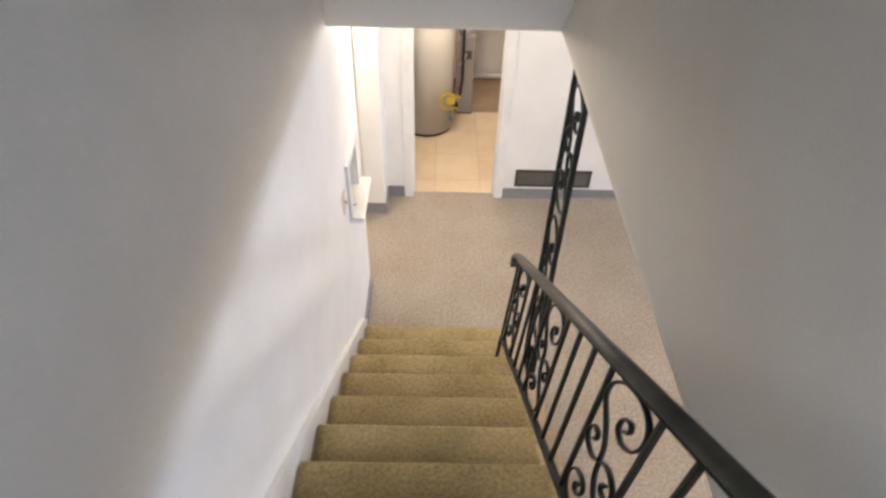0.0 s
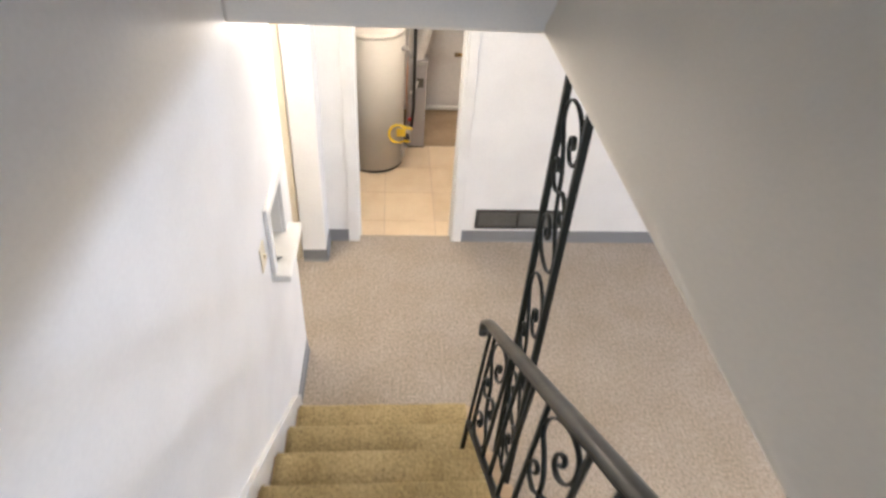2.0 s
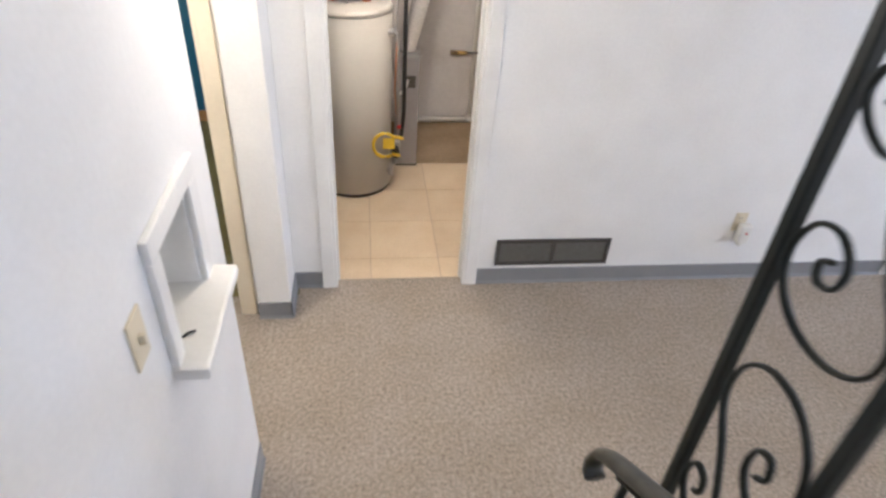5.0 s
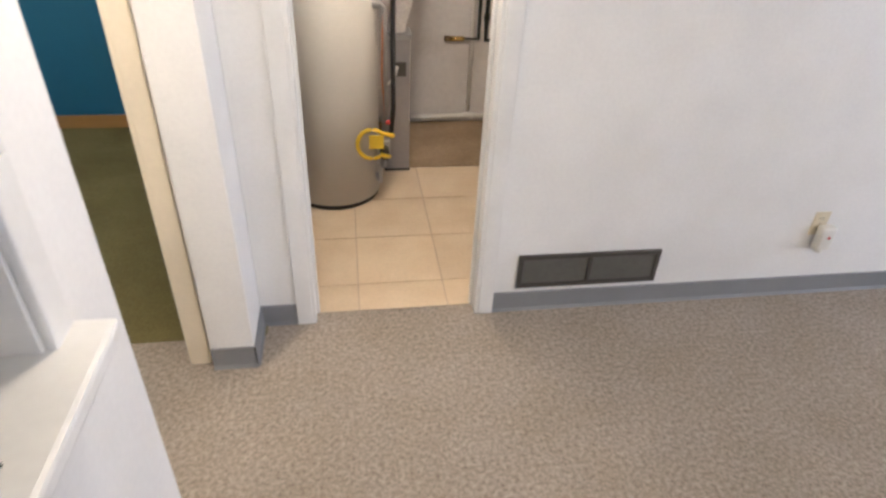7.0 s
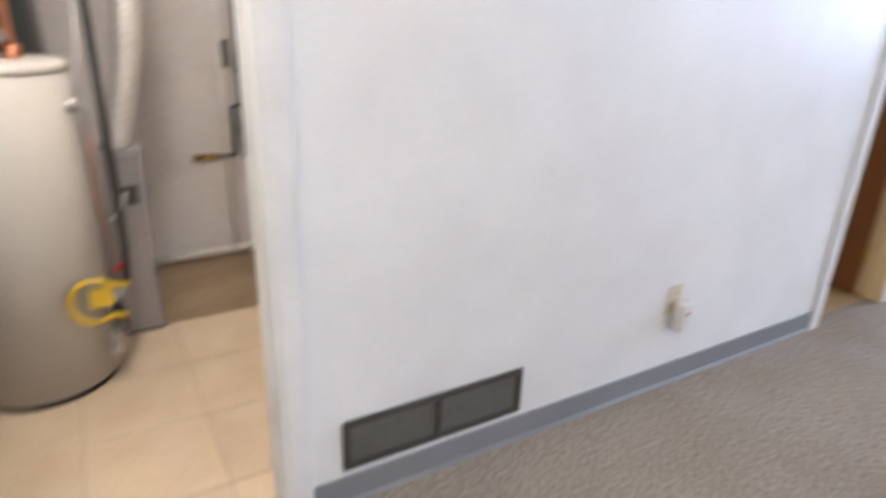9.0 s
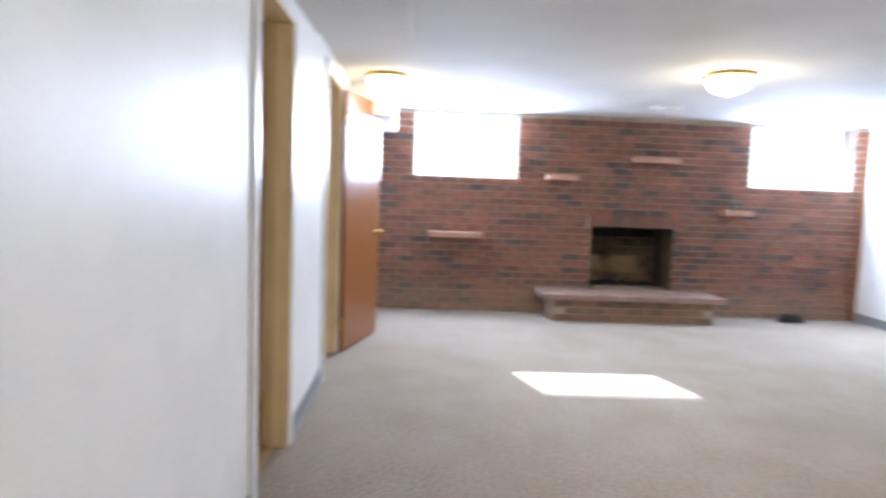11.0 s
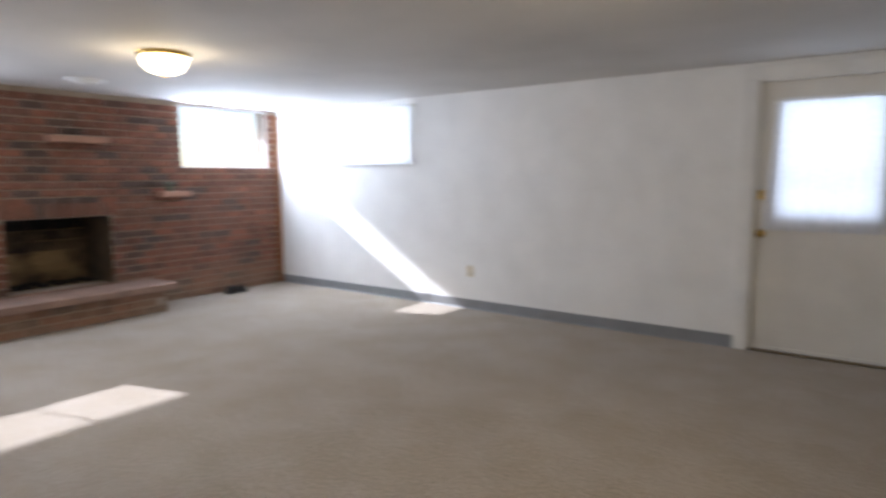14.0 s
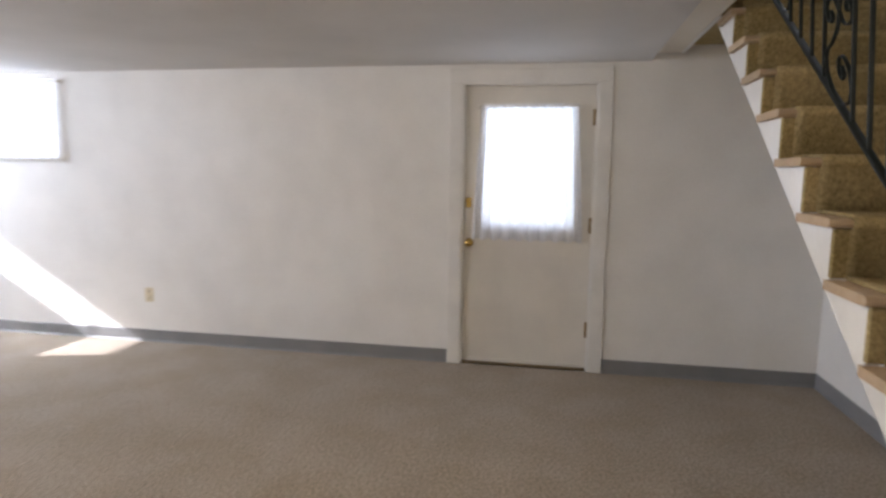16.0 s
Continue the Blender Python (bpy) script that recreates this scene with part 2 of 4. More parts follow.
M_STONE = mat("pinkish_slab", (0.46, 0.265, 0.185), 0.8, c2=(0.37, 0.21, 0.145), scale=7, fine=70, bump=0.12, dist=0.003)
M_HEARTH = mat("worn_hearth_slab", (0.33, 0.215, 0.165), 0.75, c2=(0.22, 0.15, 0.12), scale=4, fine=60, bump=0.15, dist=0.003)
M_FIREBRICK = mat("sooty_firebrick", (0.30, 0.205, 0.10), 0.9, c2=(0.075, 0.056, 0.036), scale=3.4, fine=40, bump=0.2, dist=0.004, fac=(0.40, 0.62), random=0.03, whole=True)
M_HALFSOOT = mat("half_sooted_firebrick", (0.12, 0.085, 0.05), 0.95, c2=(0.022, 0.018, 0.014), scale=5, fine=40, bump=0.2, dist=0.004, random=0.1, whole=True)
M_SOOT = mat("black_soot", (0.012, 0.011, 0.010), 0.95, scale=5, fine=60, bump=0.2)
M_FRAME = mat("white_window_frame", (0.75, 0.75, 0.74), 0.4, scale=8, bump=0.02)
M_GLASS = glass_mat("clear_glass")
M_SHEER = sheer("white_sheer_cloth", 0.22)
M_LAMP = glow("lit_opal_glass", (1.0, 0.82, 0.50), 3.2)
M_GROUND = mat("pale_concrete_yard", (0.42, 0.41, 0.38), 0.9, c2=(0.34, 0.34, 0.31), scale=0.7, fine=30, bump=0.15)


# ---------------------------------------------------------------- mesh helpers
def finish(name, bm, material, smooth=False):
    bmesh.ops.recalc_face_normals(bm, faces=bm.faces)
    me = bpy.data.meshes.new(name)
    bm.to_mesh(me)
    bm.free()
    me.materials.append(material)
    if smooth:
        for p in me.polygons:
            p.use_smooth = True
    return me


def thing(name, bm, material, label="", category="", kind="", group="", smooth=False):
    return tagged(new(name, finish(name, bm, material, smooth)), label, category, group, kind)


def part(name, bm, material, parent, label="", smooth=False):
    ob = new(name, finish(name, bm, material, smooth))
    ob.parent = parent
    return tagged(ob, label) if label else ob


def holder(name, at, label, category, group=""):
    ob = new(name)
    ob.empty_display_size = 0.1
    ob.matrix_world = Matrix.Translation(at)
    return tagged(ob, label, category, group)


def add_box(bm, a, b, bevel=0.0):
    vs = [bm.verts.new((x, y, z)) for x in sorted((a[0], b[0])) for y in sorted((a[1], b[1])) for z in sorted((a[2], b[2]))]
    fs = [bm.faces.new([vs[i] for i in q]) for q in ((0, 1, 3, 2), (4, 6, 7, 5), (0, 4, 5, 1), (2, 3, 7, 6), (0, 2, 6, 4), (1, 5, 7, 3))]
    if bevel:
        es = list({e for f in fs for e in f.edges})
        bmesh.ops.bevel(bm, geom=es, offset=bevel, segments=2, affect='EDGES', profile=0.6)
    return bm


def boxm(a, b, bevel=0.0):
    return add_box(bmesh.new(), a, b, bevel)


def add_cyl(bm, c, r, h, axis=2, seg=20, r2=None):
    m = {2: Matrix(), 0: Matrix.Rotation(radians(90), 4, 'Y'), 1: Matrix.Rotation(radians(-90), 4, 'X')}[axis]
    bmesh.ops.create_cone(bm, cap_ends=True, segments=seg, radius1=r, radius2=r if r2 is None else r2, depth=h, matrix=Matrix.Translation(c) @ m)
    return bm


def cylm(*a, **k):
    return add_cyl(bmesh.new(), *a, **k)


def add_tube(bm, pts, r, seg=8, flat=1.0, up=(1, 0, 0)):
    """A bar swept along points, round, or flat across `up`."""
    pts = [Vector(p) for p in pts]
    rings = []
    for i, p in enumerate(pts):
        d = (pts[min(i + 1, len(pts) - 1)] - pts[max(i - 1, 0)]).normalized()
        u = Vector(up)
        u = (u - d * u.dot(d))
        u = u.normalized() if u.length > 1e-4 else d.orthogonal().normalized()
        v = d.cross(u)
        rings.append([bm.verts.new(p + u * (math.cos(2 * math.pi * (k + .5) / seg) * r) + v * (math.sin(2 * math.pi * (k + .5) / seg) * r * flat)) for k in range(seg)])
    for a, b in zip(rings, rings[1:]):
        for k in range(seg):
            bm.faces.new((a[k], a[(k + 1) % seg], b[(k + 1) % seg], b[k]))
    bm.faces.new(rings[0])
    bm.faces.new(rings[-1])
    return bm


def tubem(*a, **k):
    return add_tube(bmesh.new(), *a, **k)


def add_lathe(bm, profile, c, seg=28):
    rings = []
    for r, z in profile:
        rings.append([bm.verts.new((c[0] + r * math.cos(2 * math.pi * k / seg), c[1] + r * math.sin(2 * math.pi * k / seg), c[2] + z)) for k in range(seg)])
    for a, b in zip(rings, rings[1:]):
        for k in range(seg):
            bm.faces.new((a[k], a[(k + 1) % seg], b[(k + 1) % seg], b[k]))
    bm.faces.new(rings[0])
    bm.faces.new(rings[-1])
    return bm


def wall_mesh(axis, lo, hi, u0, u1, z0, z1, holes=()):
    """A wall between lo and hi across `axis`, from u0 to u1 along it, with holes (u0, u1, z0, z1) cut through."""
    us = sorted({u0, u1, *[v for h in holes for v in h[:2]]})
    zs = sorted({z0, z1, *[v for h in holes for v in h[2:]]})
    us = [v for v in us if u0 <= v <= u1]
    zs = [v for v in zs if z0 <= v <= z1]
    solid = {}
    for i in range(len(us) - 1):
        for j in range(len(zs) - 1):
            cu, cz = (us[i] + us[i + 1]) / 2, (zs[j] + zs[j + 1]) / 2
            solid[i, j] = not any(h[0] < cu < h[1] and h[2] < cz < h[3] for h in holes)
    bm = bmesh.new()
    cache = {}

    def v(w, u, z):
        key = (w, u, z)
        if key not in cache:
            cache[key] = bm.verts.new((w, u, z) if axis == 0 else (u, w, z))
        return cache[key]
    for (i, j), s in solid.items():
        if not s:
            continue
        a, b, c, d = us[i], us[i + 1], zs[j], zs[j + 1]
        for w in (lo, hi):
            bm.faces.new((v(w, a, c), v(w, b, c), v(w, b, d), v(w, a, d)))
        for di, dj, q in ((-1, 0, ((a, c), (a, d))), (1, 0, ((b, c), (b, d))), (0, -1, ((a, c), (b, c))), (0, 1, ((a, d), (b, d)))):
            if not solid.get((i + di, j + dj), False):
                (ua, za), (ub, zb) = q
                bm.faces.new((v(lo, ua, za), v(lo, ub, zb), v(hi, ub, zb), v(hi, ua, za)))
    return bm


def structure(name, bm, material, label="", category=""):
    return thing(name, bm, material, label, category, "structure")


# ---------------------------------------------------------------- structure: floors
D2, D3, DU = (3.41, 4.03), (5.09, 5.78), (0.065, 0.785)
DH = 2.03
floor = structure("floor", boxm((XL - 1.6, YD - 0.3, -0.12), (XB + 0.3, YA + 0.055, 0.0)), M_CARPET, "grey-beige low-pile carpet with worn brown patches", "carpet")
structure("floor_blue_room", boxm((-3.2, 4.43, -0.12), (-0.12, 6.75, 0.002)), M_GREEN, "olive green carpet of the blue room", "carpet")
util_floor = structure("floor_utility", boxm((-0.12, YA + 0.055, -0.12), (1.75, 6.85, -0.004)), M_GROUT, "peach ceramic tile floor with tan grout", "tile floor")
structure("floor_utility_back", boxm((-0.12, 5.93, -0.02), (1.75, 6.7, 0.006)), M_CONC, "bare stained brown concrete floor strip", "floor")
structure("floor_side_rooms", boxm((3.2, YA + 0.055, -0.12), (7.9, 6.6, -0.002)), mat("tan_sheet_vinyl", (0.62, 0.45, 0.24), 0.4, scale=4, bump=0.05), "tan sheet flooring beyond the doorways", "floor")
structure("ground", boxm((-60, -60, -0.4), (60, 60, -0.14)), M_GROUND, "pale concrete yard round the house", "ground")

# ---------------------------------------------------------------- structure: walls
W1, W2 = (2.825, 3.955, 1.446, 2.145), (-0.93, 0.25, 1.446, 2.145)
FIRE = (1.05, 1.98, 0.285, 0.972)
brick_wall = structure("wall_brick", wall_mesh(0, XB + 0.012, XB + 0.27, YD - 0.25, YA + 0.12, -0.1, CZ + 0.1, (W1, W2, FIRE)), M_MORTAR, "red-brown brick wall with dark mixed bricks and fireplace", "brick wall")
W3 = (5.56, 6.68, 1.485, 2.11)
# unseen overhang, added to trim the sun patch on the carpet
structure("eave", boxm((XB + 0.27, -2.0, 2.22), (XB + 0.735, 5.2, 2.30)), M_TRIM, "added unseen white board blocking high sun above the windows", "eave")
DD = (1.315, 2.255, 0.0, 2.04)
structure("wall_south", wall_mesh(1, YD - 0.25, YD, -0.6, XB + 0.012, -0.1, CZ + 0.1, (W3, DD)), M_WALL, "white painted wall with high window and white door", "wall")
structure("wall_utility_side", wall_mesh(1, YA, YA + 0.12, -0.14, XB + 0.012, -0.1, CZ + 0.1, ((*DU, -0.2, DH), (*D2, -0.2, DH), (*D3, -0.2, DH))), M_WALL, "white satin wall with doorways and low register", "wall")
structure("wall_jog", boxm((-0.30, 4.26, -0.1), (-0.14, 4.5, CZ + 0.1), 0.004), M_WALL, "white wall corner beside the utility doorway", "wall")
structure("wall_blue_room_front", wall_mesh(1, 4.30, 4.43, -1.9, -0.30, -0.1, CZ + 0.1, ((-1.22, -0.375, -0.2, DH),)), M_WALL, "white wall with doorway to the blue room", "wall")
NICHE = (2.905, 3.175, 1.106, 1.395)
structure("wall_left", wall_mesh(0, XL - 0.10, XL, YD, 3.42, -0.1, UP, (NICHE,)), M_WALL, "white wall along the carpeted stairs", "wall")
structure("wall_left_back", wall_mesh(0, XL - 0.34, XL - 0.22, YD, 3.42, -0.1, UP), M_WALL, "plain wall behind the recess", "wall")
structure("wall_left_end", boxm((XL - 0.22, 3.38, -0.1), (XL - 0.10, 3.42, UP)), M_WALL, "white end of the stair wall", "wall")
structure("wall_hall_west", boxm((-1.95, 3.2, -0.1), (-1.85, 4.43, CZ + 0.1)), M_WALL, "plain white hall wall", "wall")
structure("wall_hall_south", boxm((-1.85, 3.18, -0.1), (XL - 0.34, 3.38, CZ + 0.1)), M_WALL, "plain white hall wall", "wall")
structure("wall_blue_far", boxm((-3.2, 6.66, -0.1), (-0.42, 6.78, CZ + 0.1)), M_BLUE, "deep teal blue painted wall", "wall")
structure("wall_blue_west", boxm((-3.3, 4.43, -0.1), (-3.2, 6.78, CZ + 0.1)), M_BLUE, "deep teal blue painted wall", "wall")
structure("wall_blue_east", boxm((-0.42, 4.43, -0.1), (-0.30, 6.78, CZ + 0.1)), M_BLUE, "deep teal blue painted wall", "wall")
structure("wall_utility_west", boxm((-0.30, 4.5, -0.1), (-0.14, 6.78, CZ + 0.1)), M_DARK, "dark unpainted side of the utility room", "wall")
structure("wall_utility_back", boxm((-0.3, 6.66, -0.1), (1.85, 6.80, CZ + 0.1)), M_UTILWALL, "stained white masonry wall behind the heater", "wall")
structure("wall_utility_east", boxm((1.70, 4.62, -0.1), (1.82, 6.66, CZ + 0.1)), M_UTILWALL, "plain white utility room wall", "wall")
structure("wall_side_rooms_back", boxm((3.1, 6.3, -0.1), (8.0, 6.42, CZ + 0.1)), M_CREAM, "plain cream wall of the side rooms", "wall")
structure("wall_side_rooms_west", boxm((3.1, 4.62, -0.1), (3.2, 6.3, CZ + 0.1)), M_CREAM, "plain cream wall of the side rooms", "wall")
structure("wall_side_rooms_mid", boxm((4.45, 4.62, -0.1), (4.57, 6.3, CZ + 0.1)), M_CREAM, "plain cream dividing wall", "wall")
structure("wall_side_rooms_east", boxm((7.9, 4.62, -0.1), (8.0, 6.3, CZ + 0.1)), M_CREAM, "plain cream wall of the side rooms", "wall")

# stairwell above the ceiling
bm = bmesh.new()
lip = [(WELL_X + 0.006, SZ), (WELL_X, SZ + 0.010), (WELL_X + 0.004, SZ + 0.030), (WELL_X + 0.014, SZ + 0.060), (WELL_X + 0.030, SZ + 0.110), (WELL_X + 0.042, SZ + 0.180), (WELL_X + 0.048, UP), (WELL_X + 0.198, UP), (WELL_X + 0.198, SZ)]
ends = [[bm.verts.new((x, y, z)) for x, z in lip] for y in (WELL_Y0 - 1.45, WELL_Y1 + 0.12)]
for i in range(len(lip)):
    j = (i + 1) % len(lip)
    bm.faces.new((ends[0][i], ends[0][j], ends[1][j], ends[1][i]))
bm.faces.new(ends[0])
bm.faces.new(ends[1])
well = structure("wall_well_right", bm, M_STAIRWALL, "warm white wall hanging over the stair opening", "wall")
for p in well.data.polygons:
    p.use_smooth = abs(p.normal.y) < 0.5 and p.normal.x < -0.2
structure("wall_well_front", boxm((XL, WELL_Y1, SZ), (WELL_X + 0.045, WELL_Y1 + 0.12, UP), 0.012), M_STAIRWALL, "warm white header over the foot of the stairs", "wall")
# out of view; its doorway is added to let light into the stairwell
structure("wall_landing_back", wall_mesh(1, -1.90, -1.80, XL - 0.34, WELL_X + 0.198, CZ + 0.09, UP, ((-0.1, 0.7, 2.61, 4.65),)), M_STAIRWALL, "unseen wall at the head of the stairs, opening added for light", "wall")
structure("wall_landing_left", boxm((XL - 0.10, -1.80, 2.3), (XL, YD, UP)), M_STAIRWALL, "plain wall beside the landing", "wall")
structure("floor_landing", boxm((XL, -1.80, 2.262), (WELL_X + 0.045, nose_y(14) - 0.03, 14 * RISE)), M_STAIRCARPET, "brown carpeted upper landing", "landing")
structure("ceiling_well", boxm((XL - 0.34, -1.9, UP), (WELL_X + 0.198, WELL_Y1 + 0.12, UP + 0.1)), M_CEIL, "plain stairwell ceiling", "ceiling")

# ceilings, with the stair opening left free
bm = bmesh.new()
for a, b in (((WELL_X + 0.198, YD, CZ), (XB + 0.012, YA, CZ + 0.1)),
             ((XL, WELL_Y1 + 0.12, SZ), (WELL_X + 0.198, YA, CZ + 0.1)), ((-1.9, 3.2, CZ), (XL, 4.43, CZ + 0.1)),
             ((-3.3, 4.43, CZ), (-0.14, 6.8, CZ + 0.1)), ((-0.14, 4.62, CZ), (8.0, 6.8, CZ + 0.1))):
    add_box(bm, a, b)
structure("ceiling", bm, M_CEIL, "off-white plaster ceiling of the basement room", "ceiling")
structure("trim_well_edge", boxm((WELL_X - 0.004, YD + 0.002, SZ - 0.007), (WELL_X + 0.016, -0.10, SZ - 0.001), 0.002), M_TRIM, "white corner bead along the stair opening", "trim")
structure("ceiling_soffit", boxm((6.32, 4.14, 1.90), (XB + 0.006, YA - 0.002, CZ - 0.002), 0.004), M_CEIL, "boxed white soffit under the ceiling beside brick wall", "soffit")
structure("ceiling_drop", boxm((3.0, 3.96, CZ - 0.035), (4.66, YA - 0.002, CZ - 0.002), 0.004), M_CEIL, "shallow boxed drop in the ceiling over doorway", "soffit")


# ---------------------------------------------------------------- trim
def base(u0, u1, w, axis=1, side=-1, name="baseboard"):
    """Vinyl base with a rounded top and a small toe."""
    t, h = 0.006, 0.100
    prof = [(0, 0), (t + 0.008, 0), (t + 0.006, 0.006), (t, 0.014), (t, h - 0.004), (t - 0.003, h), (0, h)]
    bm = bmesh.new()
    rings = [[bm.verts.new(((w + side * p, u, z) if axis == 0 else (u, w + side * p, z))) for p, z in prof] for u in (u0, u1)]
    k = len(prof)
    for i in range(k):
        bm.faces.new((rings[0][i], rings[0][(i + 1) % k], rings[1][(i + 1) % k], rings[1][i]))
    bm.faces.new(rings[0])
    bm.faces.new(rings[1])
    return structure(name, bm, M_VINYL, "grey vinyl cove baseboard", "baseboard")


base(0.845, 3.35, YA)
base(4.09, 5.03, YA)
base(5.84, XB, YA)
base(-0.14, 0.005, YA)
base(-0.30, -0.133, 4.26)
base(4.26 - 0.006, YA, -0.14, 0, 1)
base(2.985, 3.42, XL, 0, 1)
base(2.345, XB, YD, 1, 1)
base(XL, 1.225, YD, 1, 1)
base(YD, 2.4, XL, 0, 1)
structure("baseboard_blue_room", boxm((-3.2, 6.645, 0), (-0.42, 6.66, 0.09), 0.003), M_BASEWOOD, "honey oak baseboard on the blue wall", "baseboard")


def casing(u0, u1, top, face, side, material, w=0.06, t=0.017, depth=0.12, jamb=None, name="trim_doorway", label="white painted door casing"):
    """Casing, jambs and head round an opening in a wall whose face is at y = face."""
    ob = tagged(new(name), label, "door casing", "", "structure")
    for nm, a, b in (("side_casing", (u0 - w, 0), (u0 + 0.004, top - 0.004)), ("side_casing", (u1 - 0.004, 0), (u1 + w, top - 0.004)), ("head_casing", (u0 - w, top - 0.004), (u1 + w, top + w))):
        part(nm, boxm((a[0], face + side * t, a[1]), (b[0], face + side * 0.0005, b[1]), 0.005), material, ob)
    j = jamb or material
    d = face - side * depth
    for nm, a, b in (("jamb", (u0 + 0.001, 0), (u0 + 0.018, top)), ("jamb", (u1 - 0.018, 0), (u1 - 0.001, top)), ("head_jamb", (u0 + 0.018, top - 0.018), (u1 - 0.018, top - 0.001))):
        part(nm, boxm((a[0], face + side * 0.012, a[1]), (b[0], d, b[1]), 0.002), j, ob)
    for nm, a, b in (("stop", (u0 + 0.018, 0), (u0 + 0.029, top - 0.018)), ("stop", (u1 - 0.029, 0), (u1 - 0.018, top - 0.018))):
        part(nm, boxm((a[0], face - side * 0.05, a[1]), (b[0], face - side * 0.085, b[1]), 0.002), j, ob)
    return ob


casing(*DU, DH, YA, -1, M_TRIM, jamb=M_TRIM, name="trim_utility_doorway", label="white painted casing of the utility doorway")
casing(*D2, DH, YA, -1, M_TRIM, jamb=M_YELLOW, name="trim_side_doorway", label="white casing with yellowed tan jambs")
casing(*D3, DH, YA, -1, M_TRIM, jamb=M_YELLOW, name="trim_far_doorway", label="white casing with yellowed tan jambs")
casing(-1.22, -0.375, DH, 4.30, -1, M_CREAM, w=0.06, name="trim_blue_doorway", label="cream painted casing of the blue room doorway")
casing(DD[0], DD[1], DD[3], YD, 1, M_TRIM, w=0.09, t=0.02, depth=0.25, name="trim_exterior_door", label="wide white painted exterior door casing")


# exterior door with half glass
door = holder("door_1", (1.78, YD - 0.03, 0), "closed off-white door with curtained upper window", "door")
tagged(door, kind="structure")
G = (1.472, 2.09, 1.035, 1.868)


def dpart(nm, bm, m, lab="", smooth=False):
    bmesh.ops.translate(bm, vec=-door.matrix_world.translation, verts=bm.verts)
    return part(nm, bm, m, door, lab, smooth)


M_DOORPAINT = mat("off_white_door_paint", (0.74, 0.71, 0.65), 0.4, scale=3, fine=70, bump=0.025)
dpart("leaf", wall_mesh(1, YD - 0.075, YD - 0.03, DD[0] + 0.02, DD[1] - 0.02, 0.025, 2.02, (G,)), M_DOORPAINT)
for a, b in (((G[0] - 0.03, G[2] - 0.03), (G[0], G[3] + 0.03)), ((G[1], G[2] - 0.03), (G[1] + 0.03, G[3] + 0.03)), ((G[0], G[2] - 0.03), (G[1], G[2])), ((G[0], G[3]), (G[1], G[3] + 0.03))):
    dpart("glazing_bead", boxm((a[0], YD - 0.03, a[1]), (b[0], YD - 0.018, b[1]), 0.004), M_TRIM)
pane = dpart("pane", boxm((G[0], YD - 0.056, G[2]), (G[1], YD - 0.052, G[3])), M_GLASS)
pane.visible_shadow = False
for z in (1.80, 1.05, 0.30):
    bm = boxm((DD[0] + 0.004, YD - 0.028, z - 0.055), (DD[0] + 0.036, YD - 0.022, z + 0.055), 0.001)
    add_cyl(bm, (DD[0] + 0.018, YD - 0.018, z), 0.007, 0.112, 2, 10)
    dpart("hinge", bm, M_OLDBRASS, "tarnished brass hinge")
bm = bmesh.new()
add_lathe(bm, [(0.032, 0), (0.032, 0.006), (0.012, 0.011), (0.011, 0.034), (0.025, 0.042), (0.029, 0.054), (0.022, 0.066), (0.005, 0.07)], (0, 0, 0), 20)
bmesh.ops.transform(bm, matrix=Matrix.Translation((2.195, YD - 0.03, 0.905)) @ Matrix.Rotation(radians(-90), 4, 'X'), verts=bm.verts)
dpart("knob", bm, M_BRASS, "round polished brass knob", True)
bm = boxm((2.185, YD - 0.03, 1.16), (2.225, YD - 0.02, 1.23), 0.003)
add_box(bm, (2.20, YD - 0.02, 1.185), (2.21, YD - 0.008, 1.205), 0.002)
dpart("deadbolt", bm, M_BRASS, "small brass deadbolt turn")
dpart("sweep", boxm((DD[0] + 0.02, YD - 0.03, 0.02), (DD[1] - 0.02, YD - 0.022, 0.045), 0.002), M_DOORPAINT)
structure("threshold", boxm((DD[0] + 0.02, YD - 0.22, 0.0), (DD[1] - 0.02, YD - 0.012, 0.014), 0.004), M_OLDBRASS, "worn metal door threshold", "threshold")


